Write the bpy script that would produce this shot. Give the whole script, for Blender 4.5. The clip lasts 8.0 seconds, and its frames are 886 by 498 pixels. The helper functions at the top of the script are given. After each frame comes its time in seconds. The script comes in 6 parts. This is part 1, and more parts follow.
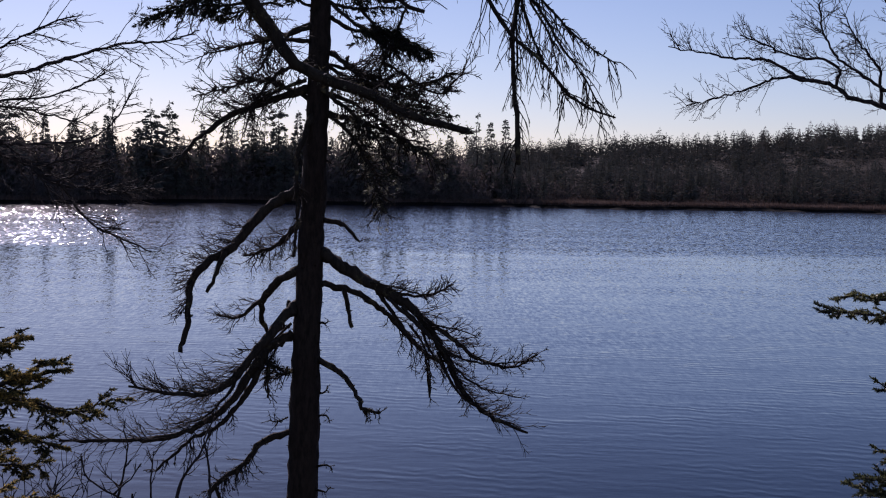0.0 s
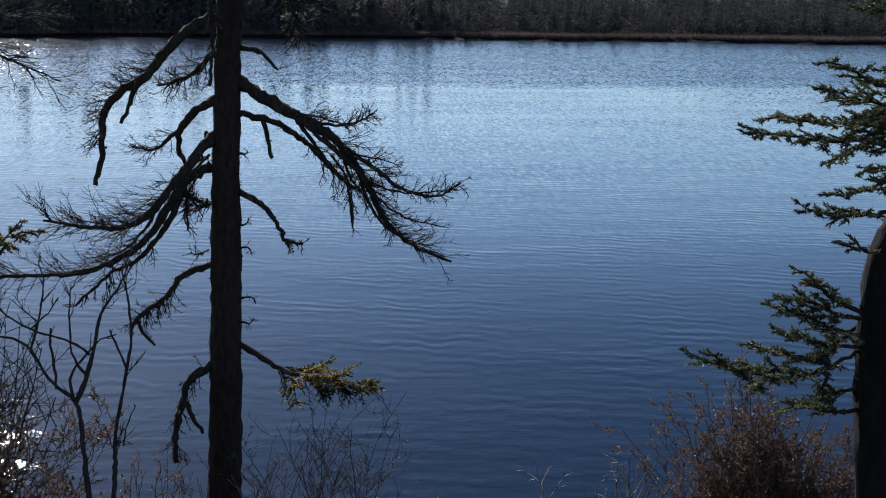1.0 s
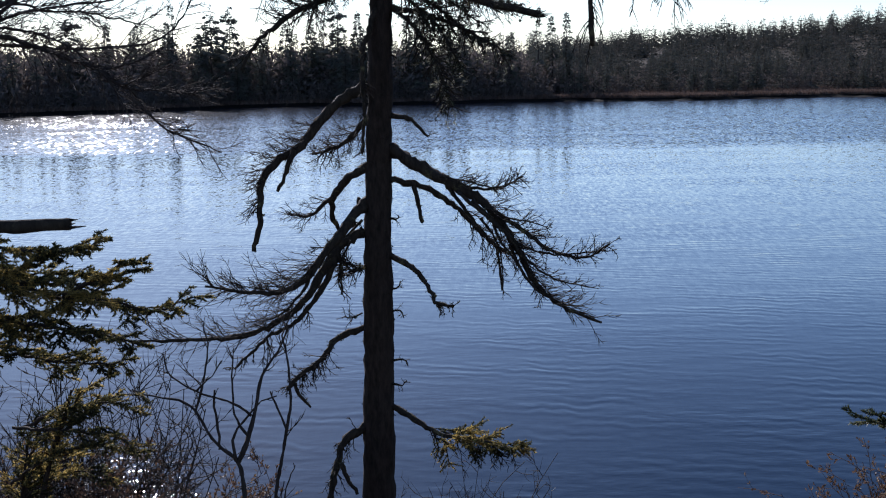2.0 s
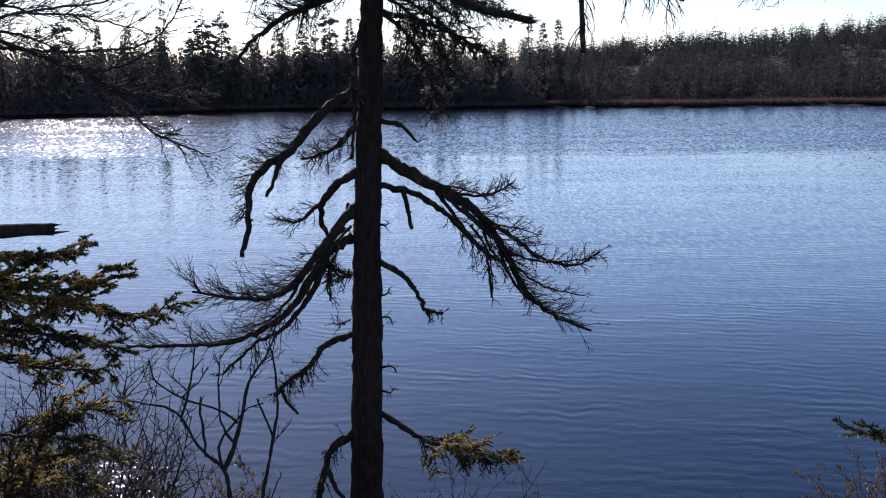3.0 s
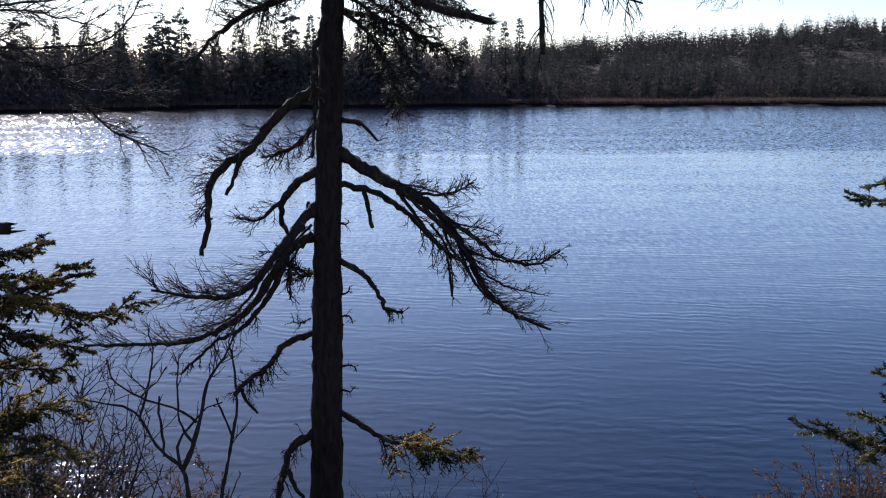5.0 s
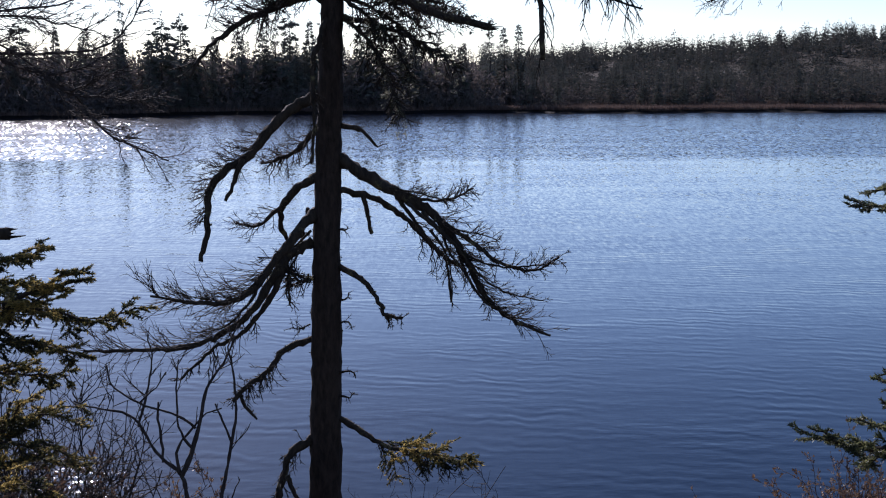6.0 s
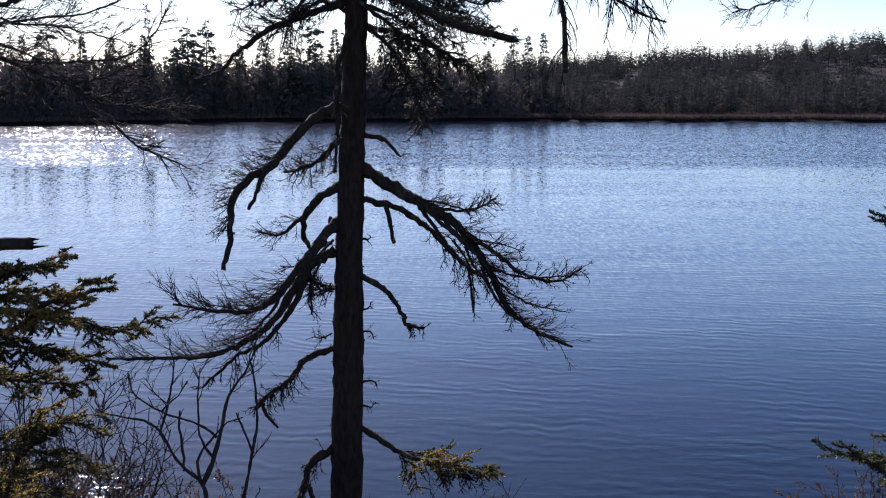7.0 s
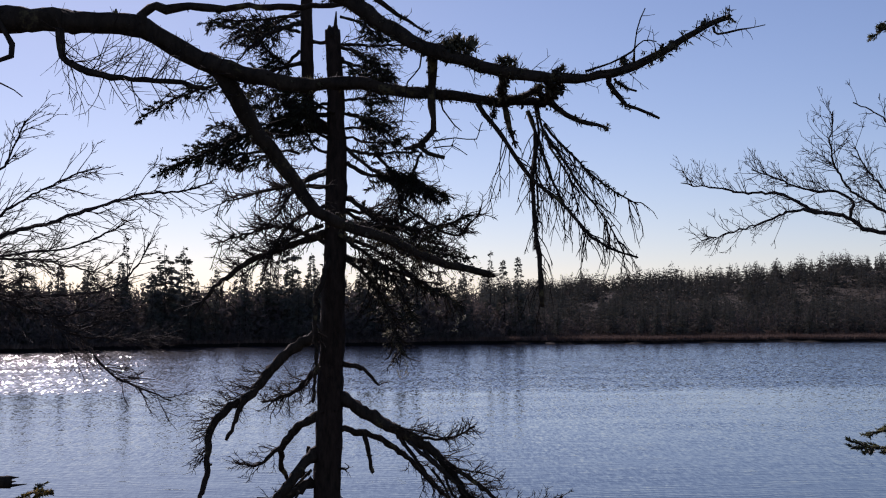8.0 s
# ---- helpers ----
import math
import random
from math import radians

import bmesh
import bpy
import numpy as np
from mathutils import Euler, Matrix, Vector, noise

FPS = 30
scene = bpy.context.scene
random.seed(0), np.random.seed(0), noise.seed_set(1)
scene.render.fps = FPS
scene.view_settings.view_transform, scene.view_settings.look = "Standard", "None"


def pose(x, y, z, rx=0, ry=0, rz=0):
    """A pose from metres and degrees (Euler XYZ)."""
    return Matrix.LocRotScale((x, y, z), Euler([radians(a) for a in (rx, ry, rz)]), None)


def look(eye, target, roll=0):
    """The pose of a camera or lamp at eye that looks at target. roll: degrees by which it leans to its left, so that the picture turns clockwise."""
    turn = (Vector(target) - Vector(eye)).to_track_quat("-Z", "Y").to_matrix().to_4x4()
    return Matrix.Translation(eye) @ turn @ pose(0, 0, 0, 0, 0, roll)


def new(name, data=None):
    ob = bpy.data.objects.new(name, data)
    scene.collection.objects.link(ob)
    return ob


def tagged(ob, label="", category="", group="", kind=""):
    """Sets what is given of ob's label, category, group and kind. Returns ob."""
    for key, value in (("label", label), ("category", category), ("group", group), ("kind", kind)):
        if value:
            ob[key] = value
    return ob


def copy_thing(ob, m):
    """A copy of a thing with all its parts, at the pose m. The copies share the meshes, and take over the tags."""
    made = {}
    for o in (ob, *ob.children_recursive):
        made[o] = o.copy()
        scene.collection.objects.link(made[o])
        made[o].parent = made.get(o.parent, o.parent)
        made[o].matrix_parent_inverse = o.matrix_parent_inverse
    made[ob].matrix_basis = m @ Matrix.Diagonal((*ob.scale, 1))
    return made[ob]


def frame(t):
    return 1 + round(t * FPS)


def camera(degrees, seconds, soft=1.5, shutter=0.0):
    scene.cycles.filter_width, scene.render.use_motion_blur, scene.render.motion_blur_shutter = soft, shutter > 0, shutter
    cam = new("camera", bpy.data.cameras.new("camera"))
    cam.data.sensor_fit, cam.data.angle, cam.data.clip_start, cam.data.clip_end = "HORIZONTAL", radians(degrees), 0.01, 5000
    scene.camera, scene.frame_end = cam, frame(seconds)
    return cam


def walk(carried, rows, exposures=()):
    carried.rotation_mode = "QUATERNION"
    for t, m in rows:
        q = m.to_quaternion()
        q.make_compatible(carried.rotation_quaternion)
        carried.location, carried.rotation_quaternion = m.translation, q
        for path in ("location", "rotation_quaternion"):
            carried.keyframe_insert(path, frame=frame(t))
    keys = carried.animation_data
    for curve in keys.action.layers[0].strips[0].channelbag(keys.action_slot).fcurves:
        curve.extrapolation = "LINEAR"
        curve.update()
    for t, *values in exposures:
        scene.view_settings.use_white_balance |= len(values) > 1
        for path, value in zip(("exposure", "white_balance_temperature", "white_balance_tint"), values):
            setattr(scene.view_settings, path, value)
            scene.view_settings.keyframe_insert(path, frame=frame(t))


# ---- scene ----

# camera: seconds, eye x y z, yaw, pitch, roll in degrees
PATH = [
    (0, 0.020, -0.046, 4.626, -1.00, -3.28, 1.00),
    (0.2, 0.026, -0.022, 4.613, -1.77, -4.60, 1.42),
    (0.3, 0.029, -0.011, 4.606, -1.84, -5.50, 1.42),
    (0.5, 0.034, 0.014, 4.594, -0.90, -7.51, 1.45),
    (0.7, 0.034, 0.020, 4.593, -2.33, -9.80, 2.36),
    (0.8, 0.034, 0.024, 4.592, -3.80, -10.21, 2.11),
    (1, 0.034, 0.030, 4.592, -4.49, -10.60, 0.80),
    (1.1, 0.024, 0.016, 4.590, -5.54, -9.53, 0.41),
    (1.2, 0.015, 0.007, 4.590, -5.87, -9.46, 0.30),
    (1.3, 0.003, 0.007, 4.593, -6.17, -9.71, 0.31),
    (1.5, -0.019, 0.005, 4.602, -2.26, -8.83, -0.60),
    (1.7, -0.014, -0.040, 4.596, 1.39, -8.14, -1.00),
    (1.9, -0.010, -0.033, 4.597, 1.89, -7.89, -0.99),
    (2.8, -0.003, -0.010, 4.599, 1.46, -7.27, -0.32),
    (3, -0.004, 0.007, 4.598, 1.45, -7.55, -0.53),
    (3.5, -0.000, -0.000, 4.600, -0.00, -7.77, 0.00),
    (4, -0.003, 0.001, 4.601, 0.14, -7.82, -0.08),
    (4.5, 0.000, 0.002, 4.605, -0.19, -7.78, -0.23),
    (6, -0.003, 0.003, 4.602, -0.35, -7.37, -0.13),
    (6.5, -0.004, -0.002, 4.602, -0.00, -7.33, 0.04),
    (7, 0.002, 0.013, 4.613, 0.70, -7.03, 0.13),
    (7.1, 0.001, 0.011, 4.614, 0.69, -5.66, -0.48),
    (7.2, 0.001, 0.008, 4.616, 0.28, -4.54, -0.29),
    (7.5, -0.003, -0.005, 4.630, 0.12, -2.38, -0.31),
    (7.7, -0.003, -0.016, 4.634, 0.28, -0.49, -0.76),
    (8, -0.005, -0.033, 4.639, -0.36, 2.89, -0.38),
]


def aim(x, y, z, yaw, pitch, roll):
    a, b = radians(yaw), radians(pitch)
    way = Vector((-math.sin(a) * math.cos(b), math.cos(a) * math.cos(b), math.sin(b)))
    eye = Vector((x, y, z))
    return look(eye, eye + way, roll)


# seconds, stops, kelvin, tint: the film's own exposure and white balance drift
EXPOSURE = [(0.0, -0.5, 5900, 36), (0.5, -0.06, 5750, 32), (1.0, 0.15, 5700, 12), (1.5, 0.24, 5650, 14), (3.0, 0.25, 5700, 24), (6.5, 0.25, 5700, 24), (7.0, 0.25, 5700, 25), (7.5, 0.02, 5900, 31), (8.0, -0.38, 6150, 31)]
cam = camera(38.0, 8.0, soft=1.1)
walk(cam, [(row[0], aim(*row[1:])) for row in PATH], exposures=EXPOSURE)

# ---- light: a low spring sun ahead and to the left, clear sky ----
SUN_AZ, SUN_EL = radians(-18.0), radians(26)
SUN_DIR = Vector((math.sin(SUN_AZ) * math.cos(SUN_EL), math.cos(SUN_AZ) * math.cos(SUN_EL), math.sin(SUN_EL)))
world = bpy.data.worlds.new("sky")
scene.world = world
world.use_nodes = True
wn = world.node_tree.nodes
sky = wn.new("ShaderNodeTexSky")
sky.sky_type = "NISHITA"
sky.sun_disc = False
sky.sun_elevation = SUN_EL
sky.sun_rotation = SUN_AZ
sky.air_density, sky.dust_density, sky.ozone_density = 0.88, 0.15, 2.0
wn["Background"].inputs["Strength"].default_value = 0.10
world.node_tree.links.new(sky.outputs["Color"], wn["Background"].inputs["Color"])
sun_data = bpy.data.lights.new("sun", "SUN")
sun_data.energy, sun_data.angle, sun_data.color = 5.0, radians(0.53), (1.0, 0.93, 0.82)
sun = new("sun", sun_data)
sun.matrix_world = look(SUN_DIR * 50, (0, 0, 0))


# ---- materials ----
def material(name, rough=0.8, spec=0.3):
    m = bpy.data.materials.new(name)
    m.use_nodes = True
    b = m.node_tree.nodes["Principled BSDF"]
    b.inputs["Roughness"].default_value = rough
    b.inputs["Specular IOR Level"].default_value = spec
    return m, m.node_tree.nodes, m.node_tree.links, b


def noise_node(nodes, links, scale, detail=4.0, rough=0.55, stretch=(1, 1, 1), source="Object"):
    tc = nodes.new("ShaderNodeTexCoord")
    mp = nodes.new("ShaderNodeMapping")
    mp.inputs["Scale"].default_value = stretch
    n = nodes.new("ShaderNodeTexNoise")
    n.inputs["Scale"].default_value, n.inputs["Detail"].default_value, n.inputs["Roughness"].default_value = scale, detail, rough
    links.new(tc.outputs[source], mp.inputs["Vector"])
    links.new(mp.outputs["Vector"], n.inputs["Vector"])
    return n


def ramp_node(nodes, links, fac, stops):
    r = nodes.new("ShaderNodeValToRGB")
    el = r.color_ramp.elements
    while len(el) < len(stops):
        el.new(0.5)
    for e, (p, c) in zip(el, stops):
        e.position, e.color = p, (*c, 1)
    links.new(fac, r.inputs["Fac"])
    return r


def bump_node(nodes, links, height, strength, distance, b, chain=None):
    u = nodes.new("ShaderNodeBump")
    u.inputs["Strength"].default_value, u.inputs["Distance"].default_value = strength, distance
    links.new(height, u.inputs["Height"])
    if chain:
        links.new(chain.outputs["Normal"], u.inputs["Normal"])
    links.new(u.outputs["Normal"], b.inputs["Normal"])
    return u


def bark_material(name, dark, light, lichen, amount, scale=1.0):
    """Flaky bark with paler plates and patches of lichen."""
    m, n, l, b = material(name, 0.9, 0.2)
    plates = noise_node(n, l, 45 * scale, 6, 0.65, (1, 1, 0.3))
    base = ramp_node(n, l, plates.outputs["Fac"], [(0.32, dark), (0.68, light)])
    patch = noise_node(n, l, 9 * scale, 5, 0.7)
    mask = ramp_node(n, l, patch.outputs["Fac"], [(0.62 - amount, (0, 0, 0)), (0.72 - amount, (1, 1, 1))])
    mix = n.new("ShaderNodeMixRGB")
    mix.inputs["Color2"].default_value = (*lichen, 1)
    l.new(mask.outputs["Color"], mix.inputs["Fac"])
    l.new(base.outputs["Color"], mix.inputs["Color1"])
    l.new(mix.outputs["Color"], b.inputs["Base Color"])
    bump_node(n, l, plates.outputs["Fac"], 0.9, 0.012, b)
    return m


def plain_material(name, a, c, scale, rough=0.85, spec=0.2, bump=0.3, dist=0.01):
    m, n, l, b = material(name, rough, spec)
    t = noise_node(n, l, scale, 5, 0.6)
    r = ramp_node(n, l, t.outputs["Fac"], [(0.3, a), (0.7, c)])
    l.new(r.outputs["Color"], b.inputs["Base Color"])
    bump_node(n, l, t.outputs["Fac"], bump, dist, b)
    return m


def leaf_material(name, a, mid, c, glow=0.35, spread=1.0, shine=0.35, fleck=0.45):
    """Needles or small leaves: each piece its own tint; thin, so that some light comes through."""
    m, n, l, b = material(name, 0.9 - shine, shine)
    geo = n.new("ShaderNodeNewGeometry")
    patch = noise_node(n, l, 6.0 * spread, 3, 0.5)
    add = n.new("ShaderNodeMath")
    add.operation = "MULTIPLY_ADD"
    add.inputs[1].default_value = fleck
    l.new(geo.outputs["Random Per Island"], add.inputs[0])
    sub = n.new("ShaderNodeMath")
    sub.operation = "MULTIPLY_ADD"
    sub.inputs[1].default_value, sub.inputs[2].default_value = 1.6, -0.30 - 0.5 * fleck
    l.new(patch.outputs["Fac"], sub.inputs[0])
    l.new(sub.outputs[0], add.inputs[2])
    r = ramp_node(n, l, add.outputs[0], [(0.15, a), (0.46, mid), (0.82, c)])
    l.new(r.outputs["Color"], b.inputs["Base Color"])
    tr = n.new("ShaderNodeBsdfTranslucent")
    l.new(r.outputs["Color"], tr.inputs["Color"])
    mx = n.new("ShaderNodeMixShader")
    mx.inputs["Fac"].default_value = glow
    l.new(b.outputs["BSDF"], mx.inputs[1])
    l.new(tr.outputs["BSDF"], mx.inputs[2])
    l.new(mx.outputs["Shader"], n["Material Output"].inputs["Surface"])
    return m


BARK = bark_material("spruce_bark", (0.020, 0.014, 0.010), (0.060, 0.039, 0.028), (0.085, 0.08, 0.04), -0.02)
BARK_DARK = bark_material("dark_rough_bark", (0.006, 0.005, 0.004), (0.021, 0.016, 0.012), (0.05, 0.048, 0.035), -0.03, 0.6)
BARK_MOSSY = bark_material("lichen_covered_bark", (0.022, 0.016, 0.011), (0.065, 0.047, 0.032), (0.17, 0.14, 0.065), 0.04)
BARK_GREY = bark_material("grey_twig_bark", (0.030, 0.023, 0.020), (0.08, 0.062, 0.053), (0.15, 0.14, 0.11), -0.03)
TWIG = plain_material("dead_twig", (0.016, 0.012, 0.009), (0.05, 0.036, 0.027), 30)
TWIG_RED = plain_material("reddish_shrub_twig", (0.065, 0.040, 0.030), (0.145, 0.092, 0.067), 25)
TWIG_DARK = plain_material("dark_reddish_twig", (0.035, 0.020, 0.018), (0.095, 0.055, 0.045), 25)
TWIG_PALE = plain_material("pale_shrub_twig", (0.09, 0.08, 0.07), (0.30, 0.27, 0.235), 14, 0.6, 0.35)
LICHEN = leaf_material("lichen_tuft", (0.022, 0.018, 0.012), (0.052, 0.045, 0.026), (0.17, 0.15, 0.08), 0.3)
LICHEN_PALE = leaf_material("pale_hanging_lichen", (0.10, 0.095, 0.07), (0.20, 0.19, 0.13), (0.38, 0.36, 0.26), 0.45)
# the bright ochre tint paints sunlit tips into the needle colour
NEEDLE = leaf_material("spruce_needle", (0.020, 0.025, 0.012), (0.068, 0.068, 0.027), (0.52, 0.37, 0.11), 0.65)
# darker copy of the spruce needles, with shade put into its tints
NEEDLE_GREEN = leaf_material("shaded_spruce_needle", (0.020, 0.027, 0.014), (0.060, 0.071, 0.032), (0.22, 0.21, 0.09), 0.4)
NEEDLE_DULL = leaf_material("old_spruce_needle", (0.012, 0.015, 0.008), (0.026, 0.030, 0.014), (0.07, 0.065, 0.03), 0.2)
DRY_LEAF = leaf_material("dry_bud", (0.07, 0.042, 0.028), (0.14, 0.082, 0.052), (0.24, 0.155, 0.09), 0.35)
# paler and greyer than bare needles: distance haze is mixed into these tints
FAR_NEEDLE = leaf_material("hazed_conifer_needle", (0.075, 0.080, 0.066), (0.125, 0.125, 0.104), (0.165, 0.145, 0.122), 0.18, 0.05, 0.0, 0.14)
# darker copy of the far needles: the hill's shade is put into colour
HILL_NEEDLE = leaf_material("hill_needle_shaded", (0.050, 0.053, 0.045), (0.095, 0.094, 0.080), (0.135, 0.118, 0.10), 0.22, 0.05, 0.0, 0.14)
# leafless crowns, likewise lifted by haze put into the colour
FAR_SCRUB = leaf_material("hazed_bare_crown", (0.11, 0.091, 0.081), (0.15, 0.125, 0.112), (0.18, 0.150, 0.134), 0.28, 0.05, 0.0, 0.14)
FAR_BARK = plain_material("far_trunk_bark", (0.03, 0.024, 0.02), (0.085, 0.068, 0.058), 3)
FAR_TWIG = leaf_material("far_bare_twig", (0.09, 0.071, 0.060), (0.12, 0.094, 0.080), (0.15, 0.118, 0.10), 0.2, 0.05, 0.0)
GRASS = leaf_material("dry_grass", (0.10, 0.070, 0.055), (0.15, 0.105, 0.085), (0.20, 0.145, 0.115), 0.25, 0.05, 0.0)


def ground_material():
    m, n, l, b = material("forest_ground", 0.95, 0.1)
    big = noise_node(n, l, 0.25, 5, 0.6)
    small = noise_node(n, l, 9, 6, 0.7)
    r1 = ramp_node(n, l, big.outputs["Fac"], [(0.35, (0.026, 0.019, 0.013)), (0.65, (0.06, 0.042, 0.028))])
    r2 = ramp_node(n, l, small.outputs["Fac"], [(0.3, (0.45, 0.42, 0.38)), (0.7, (1, 1, 1))])
    mix = n.new("ShaderNodeMixRGB")
    mix.blend_type, mix.inputs["Fac"].default_value = "MULTIPLY", 1.0
    l.new(r1.outputs["Color"], mix.inputs["Color1"])
    l.new(r2.outputs["Color"], mix.inputs["Color2"])
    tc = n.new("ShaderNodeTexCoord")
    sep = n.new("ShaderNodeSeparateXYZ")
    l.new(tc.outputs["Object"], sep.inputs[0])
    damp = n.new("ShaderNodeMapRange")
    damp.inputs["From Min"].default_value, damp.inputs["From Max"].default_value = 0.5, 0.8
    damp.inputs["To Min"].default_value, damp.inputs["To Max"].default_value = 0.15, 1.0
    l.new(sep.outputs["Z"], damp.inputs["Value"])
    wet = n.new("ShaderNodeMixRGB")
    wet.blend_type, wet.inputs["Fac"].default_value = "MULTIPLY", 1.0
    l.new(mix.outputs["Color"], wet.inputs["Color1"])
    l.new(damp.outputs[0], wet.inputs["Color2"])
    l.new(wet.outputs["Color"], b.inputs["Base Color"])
    bump_node(n, l, small.outputs["Fac"], 0.8, 0.04, b)
    return m


def water_material():
    """Dark lake water: small wind ripples near, a ruffled belt farther out."""
    m, n, l, b = material("lake_water", 0.04, 0.58)
    b.inputs["IOR"].default_value = 1.333
    b.inputs["Base Color"].default_value = (0.0006, 0.007, 0.021, 1)
    tc = n.new("ShaderNodeTexCoord")
    sep = n.new("ShaderNodeSeparateXYZ")
    l.new(tc.outputs["Object"], sep.inputs[0])
    edge = noise_node(n, l, 0.03, 3, 0.6, (0.5, 1.5, 1))
    shift = n.new("ShaderNodeMath")
    shift.operation = "MULTIPLY_ADD"
    shift.inputs[1].default_value = 26.0
    l.new(edge.outputs["Fac"], shift.inputs[0])
    l.new(sep.outputs["Y"], shift.inputs[2])
    belt = n.new("ShaderNodeMapRange")
    belt.interpolation_type = "SMOOTHSTEP"
    belt.inputs["From Min"].default_value, belt.inputs["From Max"].default_value = 86.0, 96.0
    belt.inputs["To Min"].default_value, belt.inputs["To Max"].default_value = 0.0, 1.0
    l.new(shift.outputs[0], belt.inputs["Value"])
    gust = noise_node(n, l, 0.22, 3, 0.55, (0.4, 1.0, 1))
    calm = ramp_node(n, l, gust.outputs["Fac"], [(0.36, (0.45, 0.45, 0.45)), (0.68, (1, 1, 1))])
    # facets: broad tilted patches of the ruffled belt, then the nearer speckle, then waves and ripples
    cells = n.new("ShaderNodeMapping")
    cells.inputs["Scale"].default_value = (5.6, 1.6, 1.0)
    l.new(tc.outputs["Object"], cells.inputs["Vector"])
    facet = n.new("ShaderNodeTexVoronoi")
    facet.inputs["Scale"].default_value = 1.0
    l.new(cells.outputs["Vector"], facet.inputs["Vector"])
    lanes = noise_node(n, l, 1.0, 3, 0.6, (0.014, 0.17, 1.0))
    lane = ramp_node(n, l, lanes.outputs["Fac"], [(0.36, (0.55, 0.55, 0.55)), (0.62, (1, 1, 1))])
    rough = n.new("ShaderNodeMapRange")
    rough.inputs["To Min"].default_value, rough.inputs["To Max"].default_value = 0.03, 0.11
    l.new(belt.outputs[0], rough.inputs["Value"])
    l.new(rough.outputs[0], b.inputs["Roughness"])
    speck = noise_node(n, l, 1.0, 3, 0.65, (9.0, 2.0, 1.0))
    geo = n.new("ShaderNodeNewGeometry")
    near = n.new("ShaderNodeMapRange")
    near.inputs["From Min"].default_value, near.inputs["From Max"].default_value = 22.0, 60.0
    near.inputs["To Min"].default_value, near.inputs["To Max"].default_value = 0.03, 0.31
    l.new(sep.outputs["Y"], near.inputs["Value"])
    calm_far = n.new("ShaderNodeMath")
    calm_far.operation = "MULTIPLY"
    l.new(near.outputs[0], calm_far.inputs[0])
    l.new(calm.outputs["Color"], calm_far.inputs[1])
    strong = n.new("ShaderNodeMath")
    strong.operation = "MULTIPLY"
    strong.inputs[1].default_value = 0.122
    banded = n.new("ShaderNodeMath")
    banded.operation = "MULTIPLY"
    l.new(belt.outputs[0], banded.inputs[0])
    l.new(lane.outputs["Color"], banded.inputs[1])
    l.new(banded.outputs[0], strong.inputs[0])
    lee = n.new("ShaderNodeMapRange")
    lee.inputs["From Min"].default_value, lee.inputs["From Max"].default_value = 138.0, 185.0
    lee.inputs["To Min"].default_value, lee.inputs["To Max"].default_value = 1.0, 0.4
    l.new(shift.outputs[0], lee.inputs["Value"])
    strong_lee = n.new("ShaderNodeMath")
    strong_lee.operation = "MULTIPLY"
    l.new(strong.outputs[0], strong_lee.inputs[0])
    l.new(lee.outputs[0], strong_lee.inputs[1])
    # few steep wavelets in the belt, which catch the sun
    fine = n.new("ShaderNodeMapping")
    fine.inputs["Scale"].default_value = (9.0, 2.1, 1.0)
    l.new(tc.outputs["Object"], fine.inputs["Vector"])
    steep = n.new("ShaderNodeTexVoronoi")
    steep.inputs["Scale"].default_value = 1.0
    l.new(fine.outputs["Vector"], steep.inputs["Vector"])
    split = n.new("ShaderNodeSeparateColor")
    l.new(steep.outputs["Color"], split.inputs[0])
    few = n.new("ShaderNodeMapRange")
    few.inputs["From Min"].default_value, few.inputs["From Max"].default_value = 0.55, 0.85
    few.inputs["To Min"].default_value, few.inputs["To Max"].default_value = 0.0, 0.36
    l.new(split.outputs[2], few.inputs["Value"])
    crest = n.new("ShaderNodeMath")
    crest.operation = "MULTIPLY"
    l.new(few.outputs[0], crest.inputs[0])
    l.new(banded.outputs[0], crest.inputs[1])
    spark = noise_node(n, l, 78.0, 2, 0.5, (1.0, 0.7, 1.0))
    side = n.new("ShaderNodeMapRange")
    side.interpolation_type = "SMOOTHSTEP"
    side.inputs["From Min"].default_value, side.inputs["From Max"].default_value = -2.2, -3.4
    side.inputs["To Min"].default_value, side.inputs["To Max"].default_value = 0.0, 1.0
    l.new(sep.outputs["X"], side.inputs["Value"])
    deep = n.new("ShaderNodeMapRange")
    deep.interpolation_type = "SMOOTHSTEP"
    deep.inputs["From Min"].default_value, deep.inputs["From Max"].default_value = 14.5, 17.5
    deep.inputs["To Min"].default_value, deep.inputs["To Max"].default_value = 0.17, 0.0
    l.new(sep.outputs["Y"], deep.inputs["Value"])
    bank = n.new("ShaderNodeMath")
    bank.operation = "MULTIPLY"
    l.new(side.outputs[0], bank.inputs[0])
    l.new(deep.outputs[0], bank.inputs[1])
    puff = noise_node(n, l, 1.5, 2, 0.5, (0.8, 1.2, 1.0))
    puffs = ramp_node(n, l, puff.outputs["Fac"], [(0.44, (0.5, 0.5, 0.5)), (0.60, (1, 1, 1))])
    fitful = n.new("ShaderNodeMath")
    fitful.operation = "MULTIPLY"
    l.new(bank.outputs[0], fitful.inputs[0])
    l.new(puffs.outputs["Color"], fitful.inputs[1])
    lean_near = n.new("ShaderNodeMapRange")
    lean_near.inputs["From Min"].default_value, lean_near.inputs["From Max"].default_value = 13.0, 27.0
    lean_near.inputs["To Min"].default_value, lean_near.inputs["To Max"].default_value = -0.058, 0.0
    l.new(sep.outputs["Y"], lean_near.inputs["Value"])
    sheltered = n.new("ShaderNodeMapRange")
